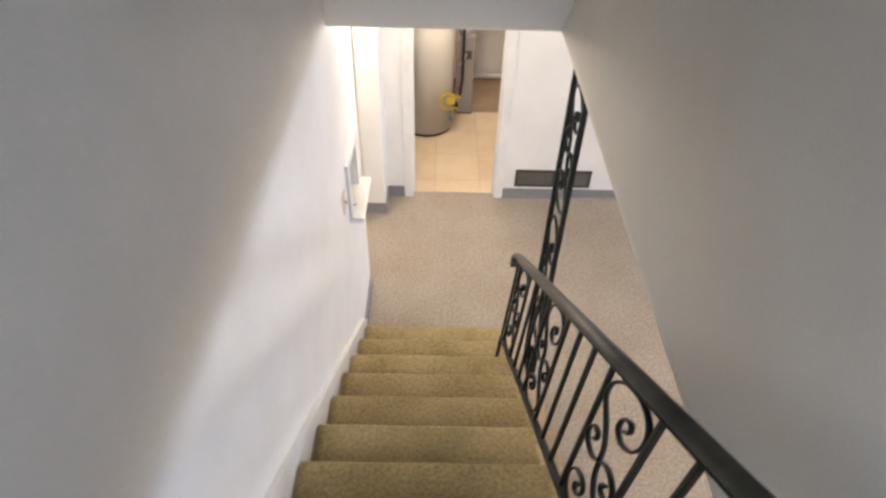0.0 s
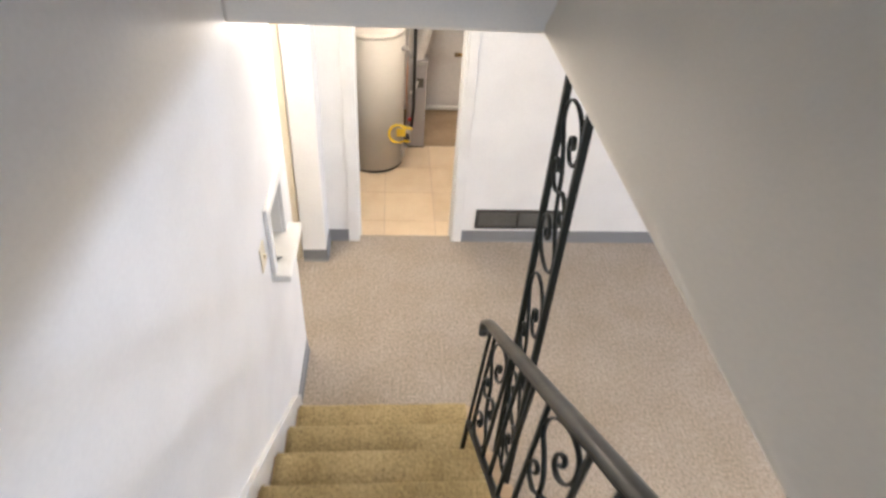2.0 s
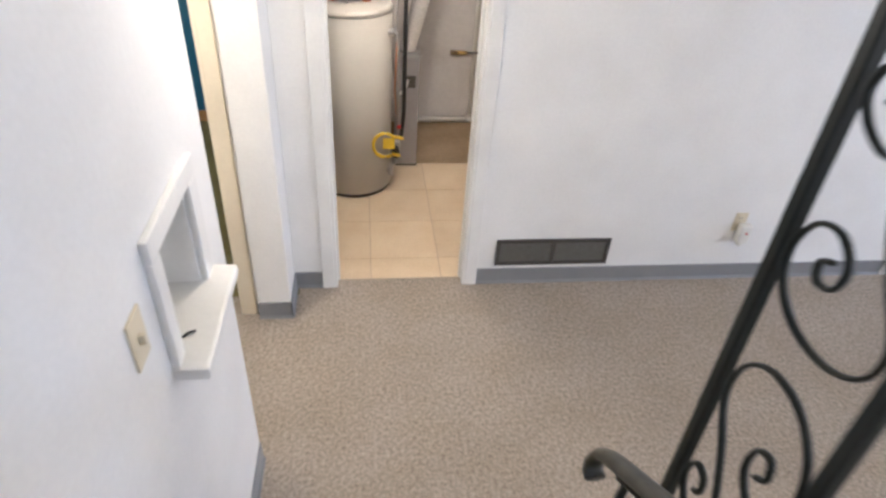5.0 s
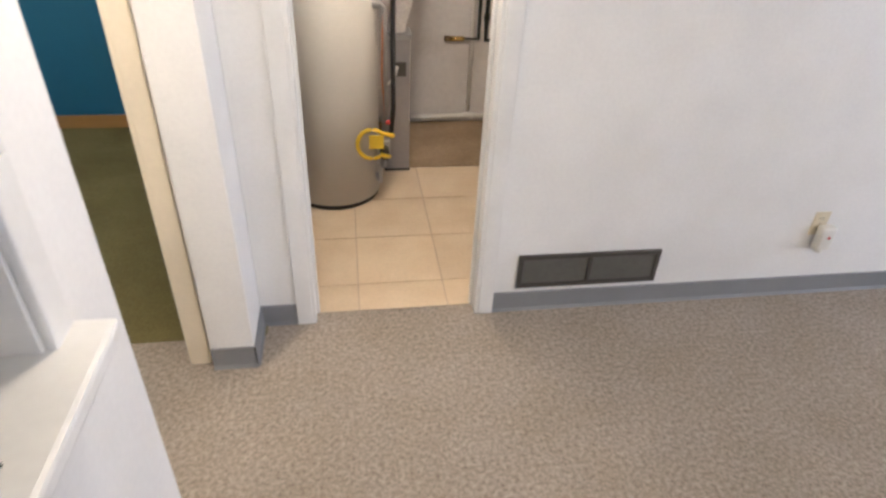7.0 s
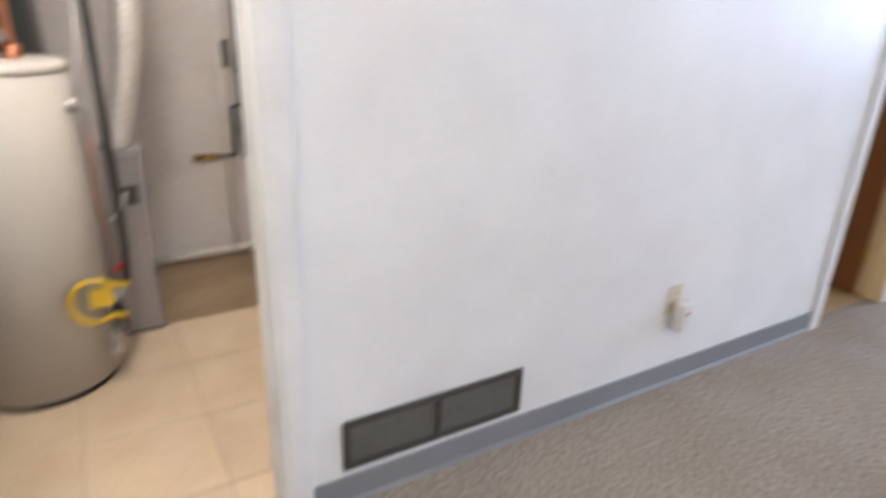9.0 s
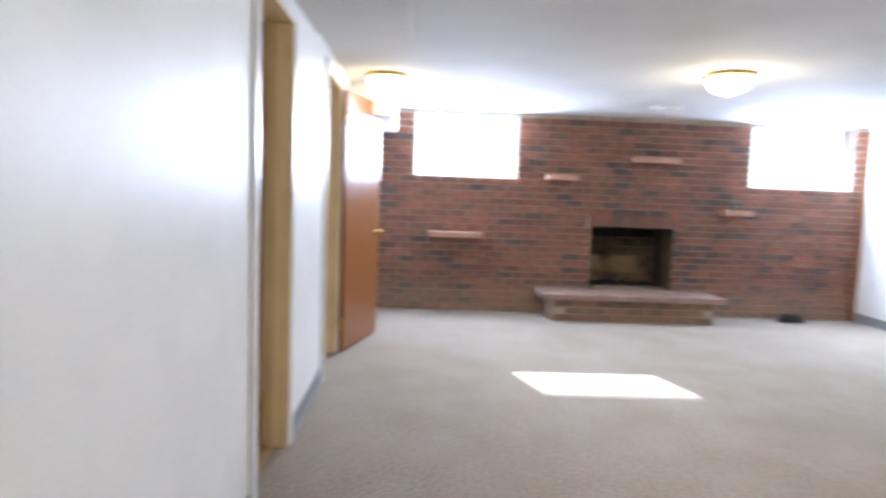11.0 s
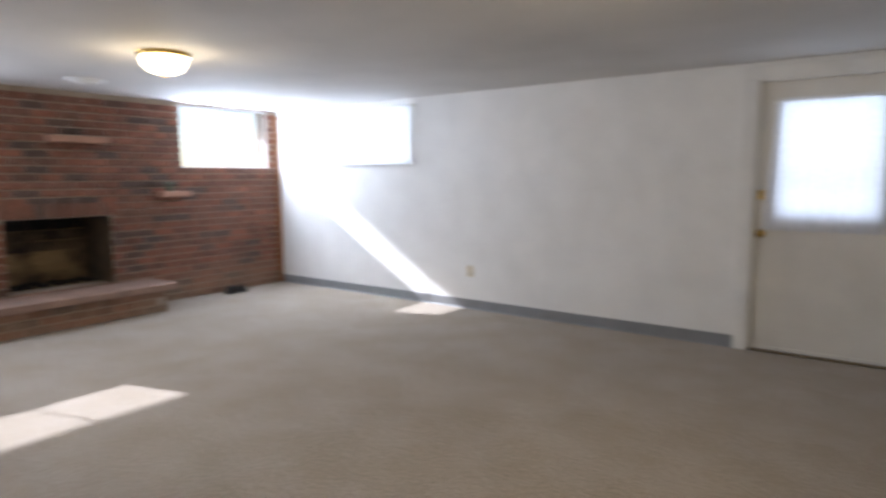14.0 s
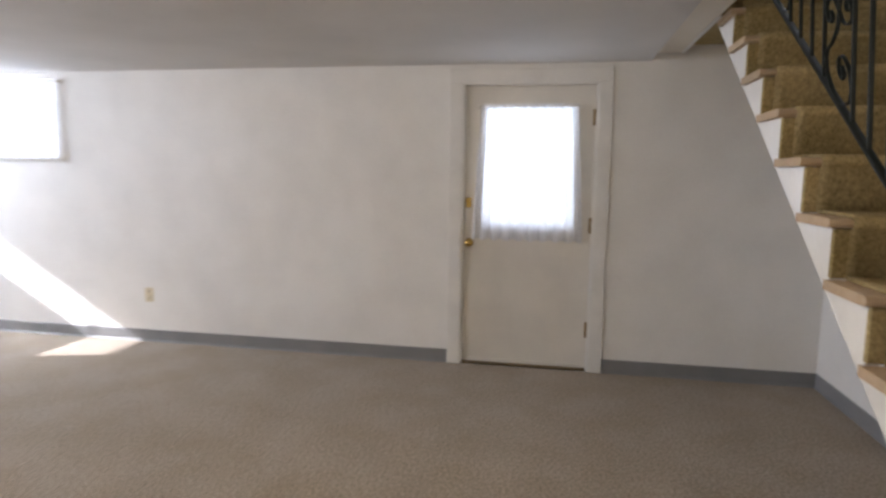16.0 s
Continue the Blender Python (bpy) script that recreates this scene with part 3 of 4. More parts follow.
def curtain(name, u0, u1, ztop, zbot, y, folds, label, flare=0.0, seed=3):
    """A gathered sheer with folds, a header on a rod and a wavy hem."""
    rnd = random.Random(seed)
    ph = [rnd.uniform(0, 6.28) for _ in range(4)]
    bm = bmesh.new()
    nu, nz = 96, 16
    grid = []
    for j in range(nz + 1):
        f = j / nz
        row = []
        for i in range(nu + 1):
            s = i / nu
            c = (u0 + u1) / 2
            u = c + (u0 + (u1 - u0) * s - c) * (1 + flare * f)
            a = 0.006 + 0.012 * f
            w = a * math.sin(folds * 6.283 * s + ph[0] + 0.5 * math.sin(3 * s * 6.283 + ph[1])) + 0.4 * a * math.sin(folds * 2.3 * 6.283 * s + ph[2] + f)
            z = ztop + (zbot - ztop) * f + (0.006 * math.sin(folds * 6.283 * s + ph[3]) if j == nz else 0)
            row.append(bm.verts.new((u, y + w, z)))
        grid.append(row)
    for a, b in zip(grid, grid[1:]):
        for i in range(nu):
            bm.faces.new((a[i], a[i + 1], b[i + 1], b[i]))
    ob = holder(name, ((u0 + u1) / 2, y, zbot), label, "curtain")
    bmesh.ops.translate(bm, vec=-ob.matrix_world.translation, verts=bm.verts)
    part("cloth", bm, M_SHEER, ob, "gathered white sheer cloth", True)
    rod = tubem([(u0 - 0.03 - ob.location.x, 0, ztop - zbot - 0.012), (u1 + 0.03 - ob.location.x, 0, ztop - zbot - 0.012)], 0.005)
    part("rod", rod, M_WPLASTIC, ob, "thin white curtain rod", True)
    for u in (u0 - 0.02, u1 + 0.02):
        part("bracket", boxm((u - 0.008 - ob.location.x, -0.03, ztop - zbot - 0.024), (u + 0.008 - ob.location.x, 0.008, ztop - zbot), 0.002), M_WPLASTIC, ob)
    return ob


curtain("door_curtain", 1.45, 2.115, 1.885, 0.935, YD + 0.012, 9, "white sheer curtain hanging on the exterior door", 0.17)
curtain("window_curtain", 5.54, 6.72, 2.10, 1.478, YD + 0.03, 12, "white sheer curtain over the high side window", 0.02, 5)


def window(name, axis, w, u0, u1, z0, z1, f, label):
    """Frame, sash bars and panes in a wall opening; `w` is the plane of the glass."""
    ob = tagged(new(name), label, "window", "", "structure")
    t = 0.028

    def bx(nm, ua, ub, za, zb, ta, m):
        bm = boxm((w - ta, ua, za), (w + ta, ub, zb), 0.003) if axis == 0 else boxm((ua, w - ta, za), (ub, w + ta, zb), 0.003)
        return part(nm, bm, m, ob)
    bx("frame", u0, u0 + f, z0, z1, t, M_FRAME)
    bx("frame", u1 - f, u1, z0, z1, t, M_FRAME)
    bx("frame", u0 + f, u1 - f, z0, z0 + f, t, M_FRAME)
    bx("frame", u0 + f, u1 - f, z1 - f, z1, t, M_FRAME)
    mid = (u0 + u1) / 2
    bx("mullion", mid - 0.006, mid + 0.006, z0 + f, z1 - f, 0.008, M_FRAME)
    for a, b in ((u0 + f, mid - 0.006), (mid + 0.006, u1 - f)):
        zm = (z0 + z1) / 2
        bx("glazing_bar", a, b, zm - 0.003, zm + 0.003, 0.004, M_FRAME)
        g = bx("pane", a, b, z0 + f, z1 - f, 0.002, M_GLASS)
        g.visible_shadow = False
    return ob


window("window_1", 0, XB + 0.07, W1[0], W1[1], W1[2], W1[3], 0.018, "bright high window with thin bars in brick")
window("window_2", 0, XB + 0.07, W2[0], W2[1], W2[2], W2[3], 0.018, "bright high window beside the room corner")
window("window_3", 1, YD - 0.20, W3[0], W3[1], W3[2], W3[3], 0.032, "bright high window behind sheer curtain")
structure("window_sill", boxm((W3[0] - 0.04, YD - 0.16, W3[2] - 0.022), (W3[1] + 0.04, YD + 0.03, W3[2] - 0.002), 0.004), M_TRIM, "white painted window sill", "sill")


# ---------------------------------------------------------------- stairs
stairs = holder("staircase", (0.3, 2.9, 0), "brown carpeted open-sided stairs with white stringers", "stairs")
tagged(stairs, kind="structure")
SO = stairs.matrix_world.translation.copy()


def spart(nm, bm, m, lab="", smooth=False):
    bmesh.ops.translate(bm, vec=-SO, verts=bm.verts)
    return part(nm, bm, m, stairs, lab, smooth)


CX1 = 0.722
for k in range(1, 14):
    yn, z = nose_y(k), RISE * k
    yb = yn - RUN - 0.012
    # bare wooden tread with rounded nose, seen at the open side
    bm = bmesh.new()
    prof = [(yb, z - 0.036), (yn - 0.018, z - 0.036), (yn - 0.006, z - 0.031), (yn - 0.002, z - 0.021), (yn - 0.006, z - 0.010), (yn - 0.018, z - 0.006), (yb, z - 0.006)]
    rings = [[bm.verts.new((x, y, zz)) for y, zz in prof] for x in (XL + 0.022, XS1)]
    n = len(prof)
    for i in range(n):
        bm.faces.new((rings[0][i], rings[0][(i + 1) % n], rings[1][(i + 1) % n], rings[1][i]))
    bm.faces.new(rings[0])
    bm.faces.new(rings[1])
    spart("tread", bm, M_TREADWOOD)
    # carpet over tread, nose and riser
    bm = bmesh.new()
    prof = [(yb, z - 0.005), (yn - 0.02, z - 0.005), (yn - 0.002, z - 0.012), (yn + 0.003, z - 0.022), (yn - 0.003, z - 0.036), (yn - 0.026, z - 0.048), (yn - 0.026, z - RISE + 0.004),
            (yn - 0.016, z - RISE + 0.004), (yn - 0.015, z - 0.044), (yn + 0.007, z - 0.036), (yn + 0.012, z - 0.022), (yn + 0.007, z - 0.004), (yn - 0.008, z + 0.004), (yb, z + 0.005)]
    xs = [XL + 0.03 + (CX1 - XL - 0.03) * i / 24 for i in range(25)]
    rings = []
    for x in xs:
        rings.append([bm.verts.new((x, y + 0.0025 * noise.noise((x * 9, k * 3.1, i * .4)), zz + 0.0025 * noise.noise((x * 11, k * 7.7, i * .3 + 4)))) for i, (y, zz) in enumerate(prof)])
    n = len(prof)
    for a, b in zip(rings, rings[1:]):
        for i in range(n):
            bm.faces.new((a[i], a[(i + 1) % n], b[(i + 1) % n], b[i]))
    bm.faces.new(rings[0])
    bm.faces.new(rings[-1])
    spart("carpet_runner", bm, M_STAIRCARPET, smooth=True)
    spart("riser", boxm((XL + 0.022, yn - 0.040, z - RISE - 0.004), (XS1 - 0.022, yn - 0.018, z - 0.038), 0.004), M_STAIRCARPET)

# open-side stringer, cut to the steps
bm = bmesh.new()
for k in range(1, 14):
    ya, yb, z = nose_y(k) - 0.030, nose_y(k + 1) - 0.030, RISE * k - 0.037
    za, zb = (max(0.0, nose_z(v) - 0.27) for v in (ya, yb))
    q = [(ya, za), (ya, z), (yb, z), (yb, zb)]
    fr, bk = ([bm.verts.new((x, y, zz)) for y, zz in q] for x in (XS1 - 0.024, XS1 - 0.056))
    bm.faces.new(fr)
    bm.faces.new(bk)
    for i in range(4):
        bm.faces.new((fr[i], fr[(i + 1) % 4], bk[(i + 1) % 4], bk[i]))
spart("stringer", bm, M_TRIM, "white painted saw-tooth stringer")
# wall-side skirt board
bm = bmesh.new()
ya, yb = 2.98, nose_y(14)
pts = [(ya, 0.0), (ya, 0.13), (ya - 0.10, nose_z(ya - 0.10) + 0.075), (yb, nose_z(yb) + 0.075), (yb, nose_z(yb) - 0.30), (ya - 0.42, 0.0)]
rr = [[bm.verts.new((x, y, z)) for y, z in pts] for x in (XL + 0.001, XL + 0.021)]
bm.faces.new(rr[0])
bm.faces.new(rr[1])
for i in range(len(pts)):
    j = (i + 1) % len(pts)
    bm.faces.new((rr[0][i], rr[0][j], rr[1][j], rr[1][i]))
spart("skirt_board", bm, M_TRIM, "white painted skirt board along the wall")


# ---------------------------------------------------------------- ironwork
def smooth_line(pts, n=8):
    """A Catmull-Rom line through points in the y-z plane."""
    out = []
    p = [pts[0], *pts, pts[-1]]
    for i in range(1, len(p) - 2):
        for s in range(n):
            t = s / n
            out.append(tuple(0.5 * (2 * p[i][k] + (p[i + 1][k] - p[i - 1][k]) * t + (2 * p[i - 1][k] - 5 * p[i][k] + 4 * p[i + 1][k] - p[i + 2][k]) * t * t + (3 * p[i][k] - p[i - 1][k] - 3 * p[i + 1][k] + p[i + 2][k]) * t ** 3) for k in (0, 1)))
    return out + [pts[-1]]


def iron(parent, name, pts, x, r=0.0065, flat=0.55, material=None):
    o = parent.matrix_world.translation
    return part(name, tubem([(x - o.x, y - o.y, z - o.z) for y, z in pts], r * 1.2, 8, flat, (1, 0, 0)), material or M_IRON, parent, "", True)


PX, PYF, PYR = 0.822, 2.500, 2.258
post = holder("iron_post", (PX, (PYF + PYR) / 2, 0.0), "black wrought-iron scroll post from carpet to ceiling", "post")
PO = post.matrix_world.translation.copy()
for y in (PYF, PYR):
    zb = 0.0
    bm = boxm((-0.011, y - 0.011 - PO.y, zb - PO.z), (0.011, y + 0.011 - PO.y, SZ - 0.002 - PO.z), 0.003)
    part("upright", bm, M_IRON, post)
    part("foot_plate", boxm((-0.026, y - 0.026 - PO.y, zb - PO.z), (0.026, y + 0.026 - PO.y, zb + 0.008 - PO.z), 0.002), M_IRON, post)
yc, hw = (PYF + PYR) / 2, (PYF - PYR) / 2 - 0.014


BAR = [(0, 0), (0.10, 0.10), (0.45, 0.21), (0.86, 0.31), (0.80, 0.40), (0.35, 0.455), (-0.30, 0.455), (-0.80, 0.40), (-0.96, 0.31), (-0.75, 0.225), (-0.35, 0.205), (-0.05, 0.25), (-0.10, 0.31), (-0.36, 0.325), (-0.45, 0.285), (-0.27, 0.265)]
CURL = [(0, 0), (0.35, -0.03), (0.75, 0.005), (0.92, 0.06), (0.78, 0.115), (0.52, 0.11), (0.46, 0.07), (0.60, 0.055)]


def scroll_figure(parent, place, x, r):
    """One S-shaped figure: a leaning bar that ends in two hooked spirals, crossed by a small S."""
    for nm, line in (("scroll_bar", BAR), ("small_scroll", CURL)):
        pts = [place(-u, -v) for u, v in reversed(line)] + [place(u, v) for u, v in line[1:]]
        iron(parent, nm, smooth_line(pts, 6), x, r)


for zc, k in ((1.88, 0.615), (1.135, 0.84), (0.40, 0.80)):
    scroll_figure(post, lambda u, v: (yc + u * hw, zc + v * k), PX, 0.0062)

RX = 0.700
RH = 0.735
Y_LOW, Y_UP = 2.46, 0.22
rail = holder("stair_railing", (RX, Y_LOW, nose_z(Y_LOW) + 0.03), "black wrought-iron stair railing with worn handrail", "railing")
RO = rail.matrix_world.translation.copy()


def rl(y, h):
    return (y, nose_z(y) + h)


def rpart(nm, pts, r, flat, m, lab=""):
    return part(nm, tubem([(-RO.x + RX + dx, y - RO.y, z - RO.z) for dx, y, z in pts], r, 8, flat), m, rail, lab, True)


# handrail with a curled lower end
cap = [(0, *rl(Y_UP, RH)), (0, *rl(1.6, RH)), (0, *rl(2.50, RH))]
curl = [(0, 2.535, nose_z(2.535) + RH - 0.001), (0, 2.565, nose_z(2.565) + RH - 0.010), (0, 2.578, nose_z(2.578) + RH - 0.034), (0, 2.572, nose_z(2.57) + RH - 0.066), (0, 2.552, nose_z(2.55) + RH - 0.082)]
o = rpart("handrail", cap + curl, 0.023, 0.55, M_RAIL, "worn dark moulded handrail")
rpart("bottom_rail", [(0, *rl(Y_UP, 0.13)), (0, *rl(Y_LOW, 0.13))], 0.014, 0.8, M_IRON)
rpart("upper_rail", [(0, *rl(Y_UP, RH - 0.025)), (0, *rl(Y_LOW + 0.02, RH - 0.025))], 0.011, 0.6, M_IRON)
ys, y, k = [Y_LOW, 2.38], 2.38, 0
while y > Y_UP + 0.26:
    wide = k % 4 == 0
    if wide:
        ym, w = y - 0.125, 0.117
        scroll_figure(rail, lambda u, v: (ym + u * w, nose_z(ym + u * w) + 0.135 + (v / 0.94 + 0.5) * (RH - 0.165)), RX, 0.0062)
    y -= 0.25 if wide else 0.126
    ys.append(y)
    k += 1
for y in ys:
    part("baluster", boxm((RX - 0.0065 - RO.x, y - 0.0065 - RO.y, nose_z(y) + 0.13 - RO.z), (RX + 0.0065 - RO.x, y + 0.0065 - RO.y, nose_z(y) + RH - 0.02 - RO.z), 0.0015), M_IRON, rail)

# the foot of the newel runs down to the tread; the whole railing leans slightly inwards
part("newel_foot", boxm((RX - 0.009 - RO.x, Y_LOW - 0.009 - RO.y, RISE * 2 + 0.004 - RO.z), (RX + 0.009 - RO.x, Y_LOW + 0.009 - RO.y, nose_z(Y_LOW) + 0.13 - RO.z), 0.002), M_IRON, rail)
for ob in rail.children:
    for v in ob.data.vertices:
        v.co.x += 0.064 * (v.co.z + RO.z - nose_z(v.co.y + RO.y) - 0.70)

# ---------------------------------------------------------------- recess shelf on the stair wall
niche = holder("recess_shelf", (XL, 3.115, 1.11), "white framed wall recess with a projecting sill", "shelf")
NO = niche.matrix_world.translation.copy()


def npart(nm, a, b, bev=0.004, m=None, lab=""):
    bm = boxm(a, b, bev)
    bmesh.ops.translate(bm, vec=-NO, verts=bm.verts)
    return part(nm, bm, m or M_TRIM, niche, lab)


n0, n1, nz0, nz1 = NICHE
npart("sill", (XL - 0.21, n0 - 0.055, nz0 - 0.03), (XL + 0.080, n1 + 0.065, nz0 + 0.005), 0.009)
npart("side_casing", (XL, n0 - 0.05, nz0), (XL + 0.018, n0 + 0.004, nz1), 0.006)
npart("side_casing", (XL, n1 - 0.004, nz0), (XL + 0.018, n1 + 0.060, nz1), 0.006)
npart("head_casing", (XL, n0 - 0.05, nz1), (XL + 0.018, n1 + 0.060, nz1 + 0.055), 0.006)
npart("side_lining", (XL - 0.21, n0, nz0), (XL - 0.001, n0 + 0.010, nz1 - 0.01), 0.002)
npart("side_lining", (XL - 0.21, n1 - 0.010, nz0), (XL - 0.001, n1, nz1 - 0.01), 0.002)
npart("head_lining", (XL - 0.21, n0, nz1 - 0.010), (XL - 0.001, n1, nz1), 0.002)
chip = thing("dark_splinter", tubem([(-0.184, 2.952, 1.1145), (-0.173, 2.965, 1.1165), (-0.160, 2.974, 1.1145)], 0.004, 6, 0.5), M_BLACK, "small dark chip lying on the white sill", "debris", smooth=True)


def wall_plate(name, at, axis, side, label, category, slots, material, w=0.07, h=0.115):
    """Cover plate on a wall with its toggles or sockets."""
    ob = holder(name, at, label, category)

    def put(nm, ua, ub, za, zb, da, db, m, lab="", bev=0.002):
        d0, d1 = side * da, side * db
        bm = boxm((d0, ua, za), (d1, ub, zb), bev) if axis == 0 else boxm((ua, d0, za), (ub, d1, zb), bev)
        return part(nm, bm, m, ob, lab)
    put("plate", -w / 2, w / 2, -h / 2, h / 2, 0.0005, 0.006, material)
    if slots == "switch":
        put("toggle", -0.005, 0.005, -0.012, 0.012, 0.006, 0.018, material)
    else:
        for dz in (-0.026, 0.026):
            put("socket", -0.017, 0.017, dz - 0.014, dz + 0.014, 0.006, 0.0075, material)
            put("slot", -0.008, -0.005, dz - 0.005, dz + 0.005, 0.0075, 0.0080, M_BLACK, bev=0)
            put("slot", 0.005, 0.008, dz - 0.005, dz + 0.005, 0.0075, 0.0080, M_BLACK, bev=0)
    put("screw", -0.003, 0.003, -0.003, 0.003, 0.006, 0.0075, M_OLDBRASS, bev=0.001)
    return ob


wall_plate("light_switch", (XL, 2.745, 1.31), 0, 1, "ivory light switch plate on the stair wall", "light switch", "switch", M_IVORY)
wall_plate("wall_outlet", (4.807, YD, 0.39), 1, 1, "ivory wall outlet on the white wall", "outlet", "outlet", M_IVORY)
wall_plate("wall_outlet", (XL, -0.36, 0.385), 0, 1, "white wall outlet under the stairs", "outlet", "outlet", M_WPLASTIC)
wall_plate("wall_outlet", (2.300, YA, 0.392), 1, -1, "ivory wall outlet above the grey baseboard", "outlet", "outlet", M_IVORY)
af = holder("air_freshener", (2.325, YA - 0.0085, 0.333), "white plug-in air freshener with red dot", "air freshener")
bm = boxm((-0.036, -0.046, -0.058), (0.036, -0.002, 0.060), 0.012)
part("body", bm, M_WPLASTIC, af, "", True)
part("button", cylm((0.004, -0.047, 0.012), 0.007, 0.004, 1, 14), M_REDPLASTIC, af, "small red dot")
part("refill", cylm((0, -0.024, -0.062), 0.016, 0.02, 2, 16), M_WPLASTIC, af)

# low return-air register
reg = holder("wall_register", (1.26, YA, 0.21), "dark bronze return-air register with two mesh panels", "vent")
RA, RB = -0.32, 0.32
for a, b in (((RA, -0.084), (RB, -0.064)), ((RA, 0.064), (RB, 0.084)), ((RA, -0.064), (RA + 0.022, 0.064)), ((RB - 0.022, -0.064), (RB, 0.064)), ((-0.009, -0.064), (0.009, 0.064))):
    part("frame", boxm((a[0], -0.012, a[1]), (b[0], -0.0005, b[1]), 0.002), M_VENT, reg)
for a, b in ((RA + 0.022, -0.009), (0.009, RB - 0.022)):
    part("mesh_panel", boxm((a, -0.004, -0.064), (b, -0.001, 0.064)), M_VENTMESH, reg, "grey mesh panel")
    for i in range(15):
        z = -0.060 + i * 0.0085
        part("slat", boxm((a, -0.0075, z), (b, -0.004, z + 0.003)), M_VENTMESH, reg)

# ---------------------------------------------------------------- utility room
tank = holder("water_heater", (0.165, 5.68, 0), "tall beige enamelled water heater with black base", "water heater")
R = 0.255
part("base_ring", add_lathe(bmesh.new(), [(R - 0.03, 0), (R - 0.008, 0), (R - 0.008, 0.025), (R - 0.03, 0.028)], (0, 0, 0), 40), M_BLACK, tank, "black base ring", True)
part("jacket", add_lathe(bmesh.new(), [(R - 0.02, 0.026), (R, 0.028), (R, 0.60), (R, 1.165), (R - 0.006, 1.172)], (0, 0, 0), 48), M_TANK, tank, "", True)
part("top_cap", add_lathe(bmesh.new(), [(R - 0.008, 1.168), (R + 0.003, 1.170), (R + 0.003, 1.195), (R - 0.012, 1.206), (0.02, 1.21)], (0, 0, 0), 48), M_TANK, tank, "", True)
for x, m in ((-0.10, M_COPPER), (0.10, M_COPPER)):
    part("water_pipe", cylm((x, 0, 1.56), 0.013, 0.72, 2, 14), m, tank, "copper water pipe", True)
    part("pipe_collar", cylm((x, 0, 1.225), 0.028, 0.05, 2, 16), M_COPPER, tank, "", True)
part("draft_hood", add_lathe(bmesh.new(), [(0.10, 1.26), (0.10, 1.275), (0.05, 1.33), (0.048, 1.36)], (0, 0, 0), 24), M_GALV, tank, "", True)
for a in range(3):
    t = a * 2.09 + 0.4
    part("hood_leg", boxm((0.085 * math.cos(t) - 0.005, 0.085 * math.sin(t) - 0.005, 1.205), (0.085 * math.cos(t) + 0.005, 0.085 * math.sin(t) + 0.005, 1.265)), M_GALV, tank)
part("flue", cylm((0, 0, 1.75), 0.05, 0.80, 2, 24), M_FOIL, tank, "pale metal flue pipe", True)
part("relief_valve", cylm((0.235, -0.10, 1.06), 0.022, 0.06, 0, 14), M_GALV, tank, "", True)
part("overflow_pipe", tubem([(0.265, -0.10, 1.06), (0.285, -0.10, 1.04), (0.29, -0.10, 0.9), (0.29, -0.09, 0.45)], 0.010), M_GALV, tank, "", True)
part("access_panel", boxm((0.235, -0.10, 0.08), (0.268, 0.02, 0.20), 0.006), M_TANK, tank)
part("gas_control", boxm((0.235, -0.14, 0.26), (0.31, -0.04, 0.36), 0.012), M_GALV, tank, "grey metal gas control", True)
part("gas_control_dial", cylm((0.275, -0.18, 0.31), 0.026, 0.09, 1, 18), M_BLACK, tank, "", True)
part("gas_knob", cylm((0.30, -0.10, 0.45), 0.013, 0.02, 2, 12), M_REDPLASTIC, tank, "small red gas knob", True)
part("drain_valve", cylm((0.27, -0.12, 0.215), 0.016, 0.05, 1, 14), M_GALV, tank, "", True)
part("drain_lever", boxm((0.225, -0.20, 0.15), (0.245, -0.12, 0.165), 0.003), M_GALV, tank)
loop = []
for i in range(25):
    a = radians(50 + 260 * i / 24)
    loop.append((0.205 + 0.075 * math.cos(a), -0.250, 0.390 + 0.082 * math.sin(a)))
part("yellow_handle", tubem([(0.32, -0.235, 0.43)] + loop + [(0.30, -0.23, 0.308)], 0.011, 10), M_YPLASTIC, tank, "yellow plastic loop handle", True)
part("yellow_tag", boxm((0.190, -0.255, 0.365), (0.267, -0.245, 0.44), 0.003), M_YPLASTIC, tank, "yellow plastic tag")
part("gas_line", tubem([(0.32, -0.02, 0.34), (0.335, -0.01, 0.5), (0.335, -0.01, 1.2), (0.335, -0.01, 2.1)], 0.014), M_BLACK, tank, "black iron gas line", True)
part("wire", tubem([(0.275, -0.04, 0.36), (0.285, -0.02, 0.6), (0.262, -0.05, 0.85), (0.275, -0.02, 1.1), (0.31, 0.02, 1.5)], 0.007), M_GALV, tank, "", True)
part("wire", tubem([(0.29, -0.06, 0.42), (0.27, -0.09, 0.7), (0.28, -0.08, 1.0)], 0.005), M_COPPER, tank, "", True)

duct = holder("sheet_metal_duct", (0.54, 5.97, 0), "grey sheet-metal duct box with flexible foil hose", "duct")
part("box", boxm((-0.075, -0.075, 0.0), (0.075, 0.075, 0.815), 0.004), M_DUCT, duct)
part("flange", boxm((-0.082, -0.082, 0.80), (0.082, 0.082, 0.83), 0.003), M_GALV, duct)
part("foot", boxm((-0.078, -0.078, 0.0), (0.078, 0.078, 0.012), 0.002), M_BLACK, duct)
part("switch_box", boxm((-0.01, -0.092, 0.60), (0.05, -0.075, 0.68), 0.003), M_VENT, duct)
part("conduit", tubem([(0.0, -0.095, 0.66), (-0.02, -0.11, 0.60), (-0.07, -0.12, 0.555), (-0.15, -0.12, 0.545)], 0.008), M_WPLASTIC, duct, "white curved cable", True)
bm = bmesh.new()
prof = []
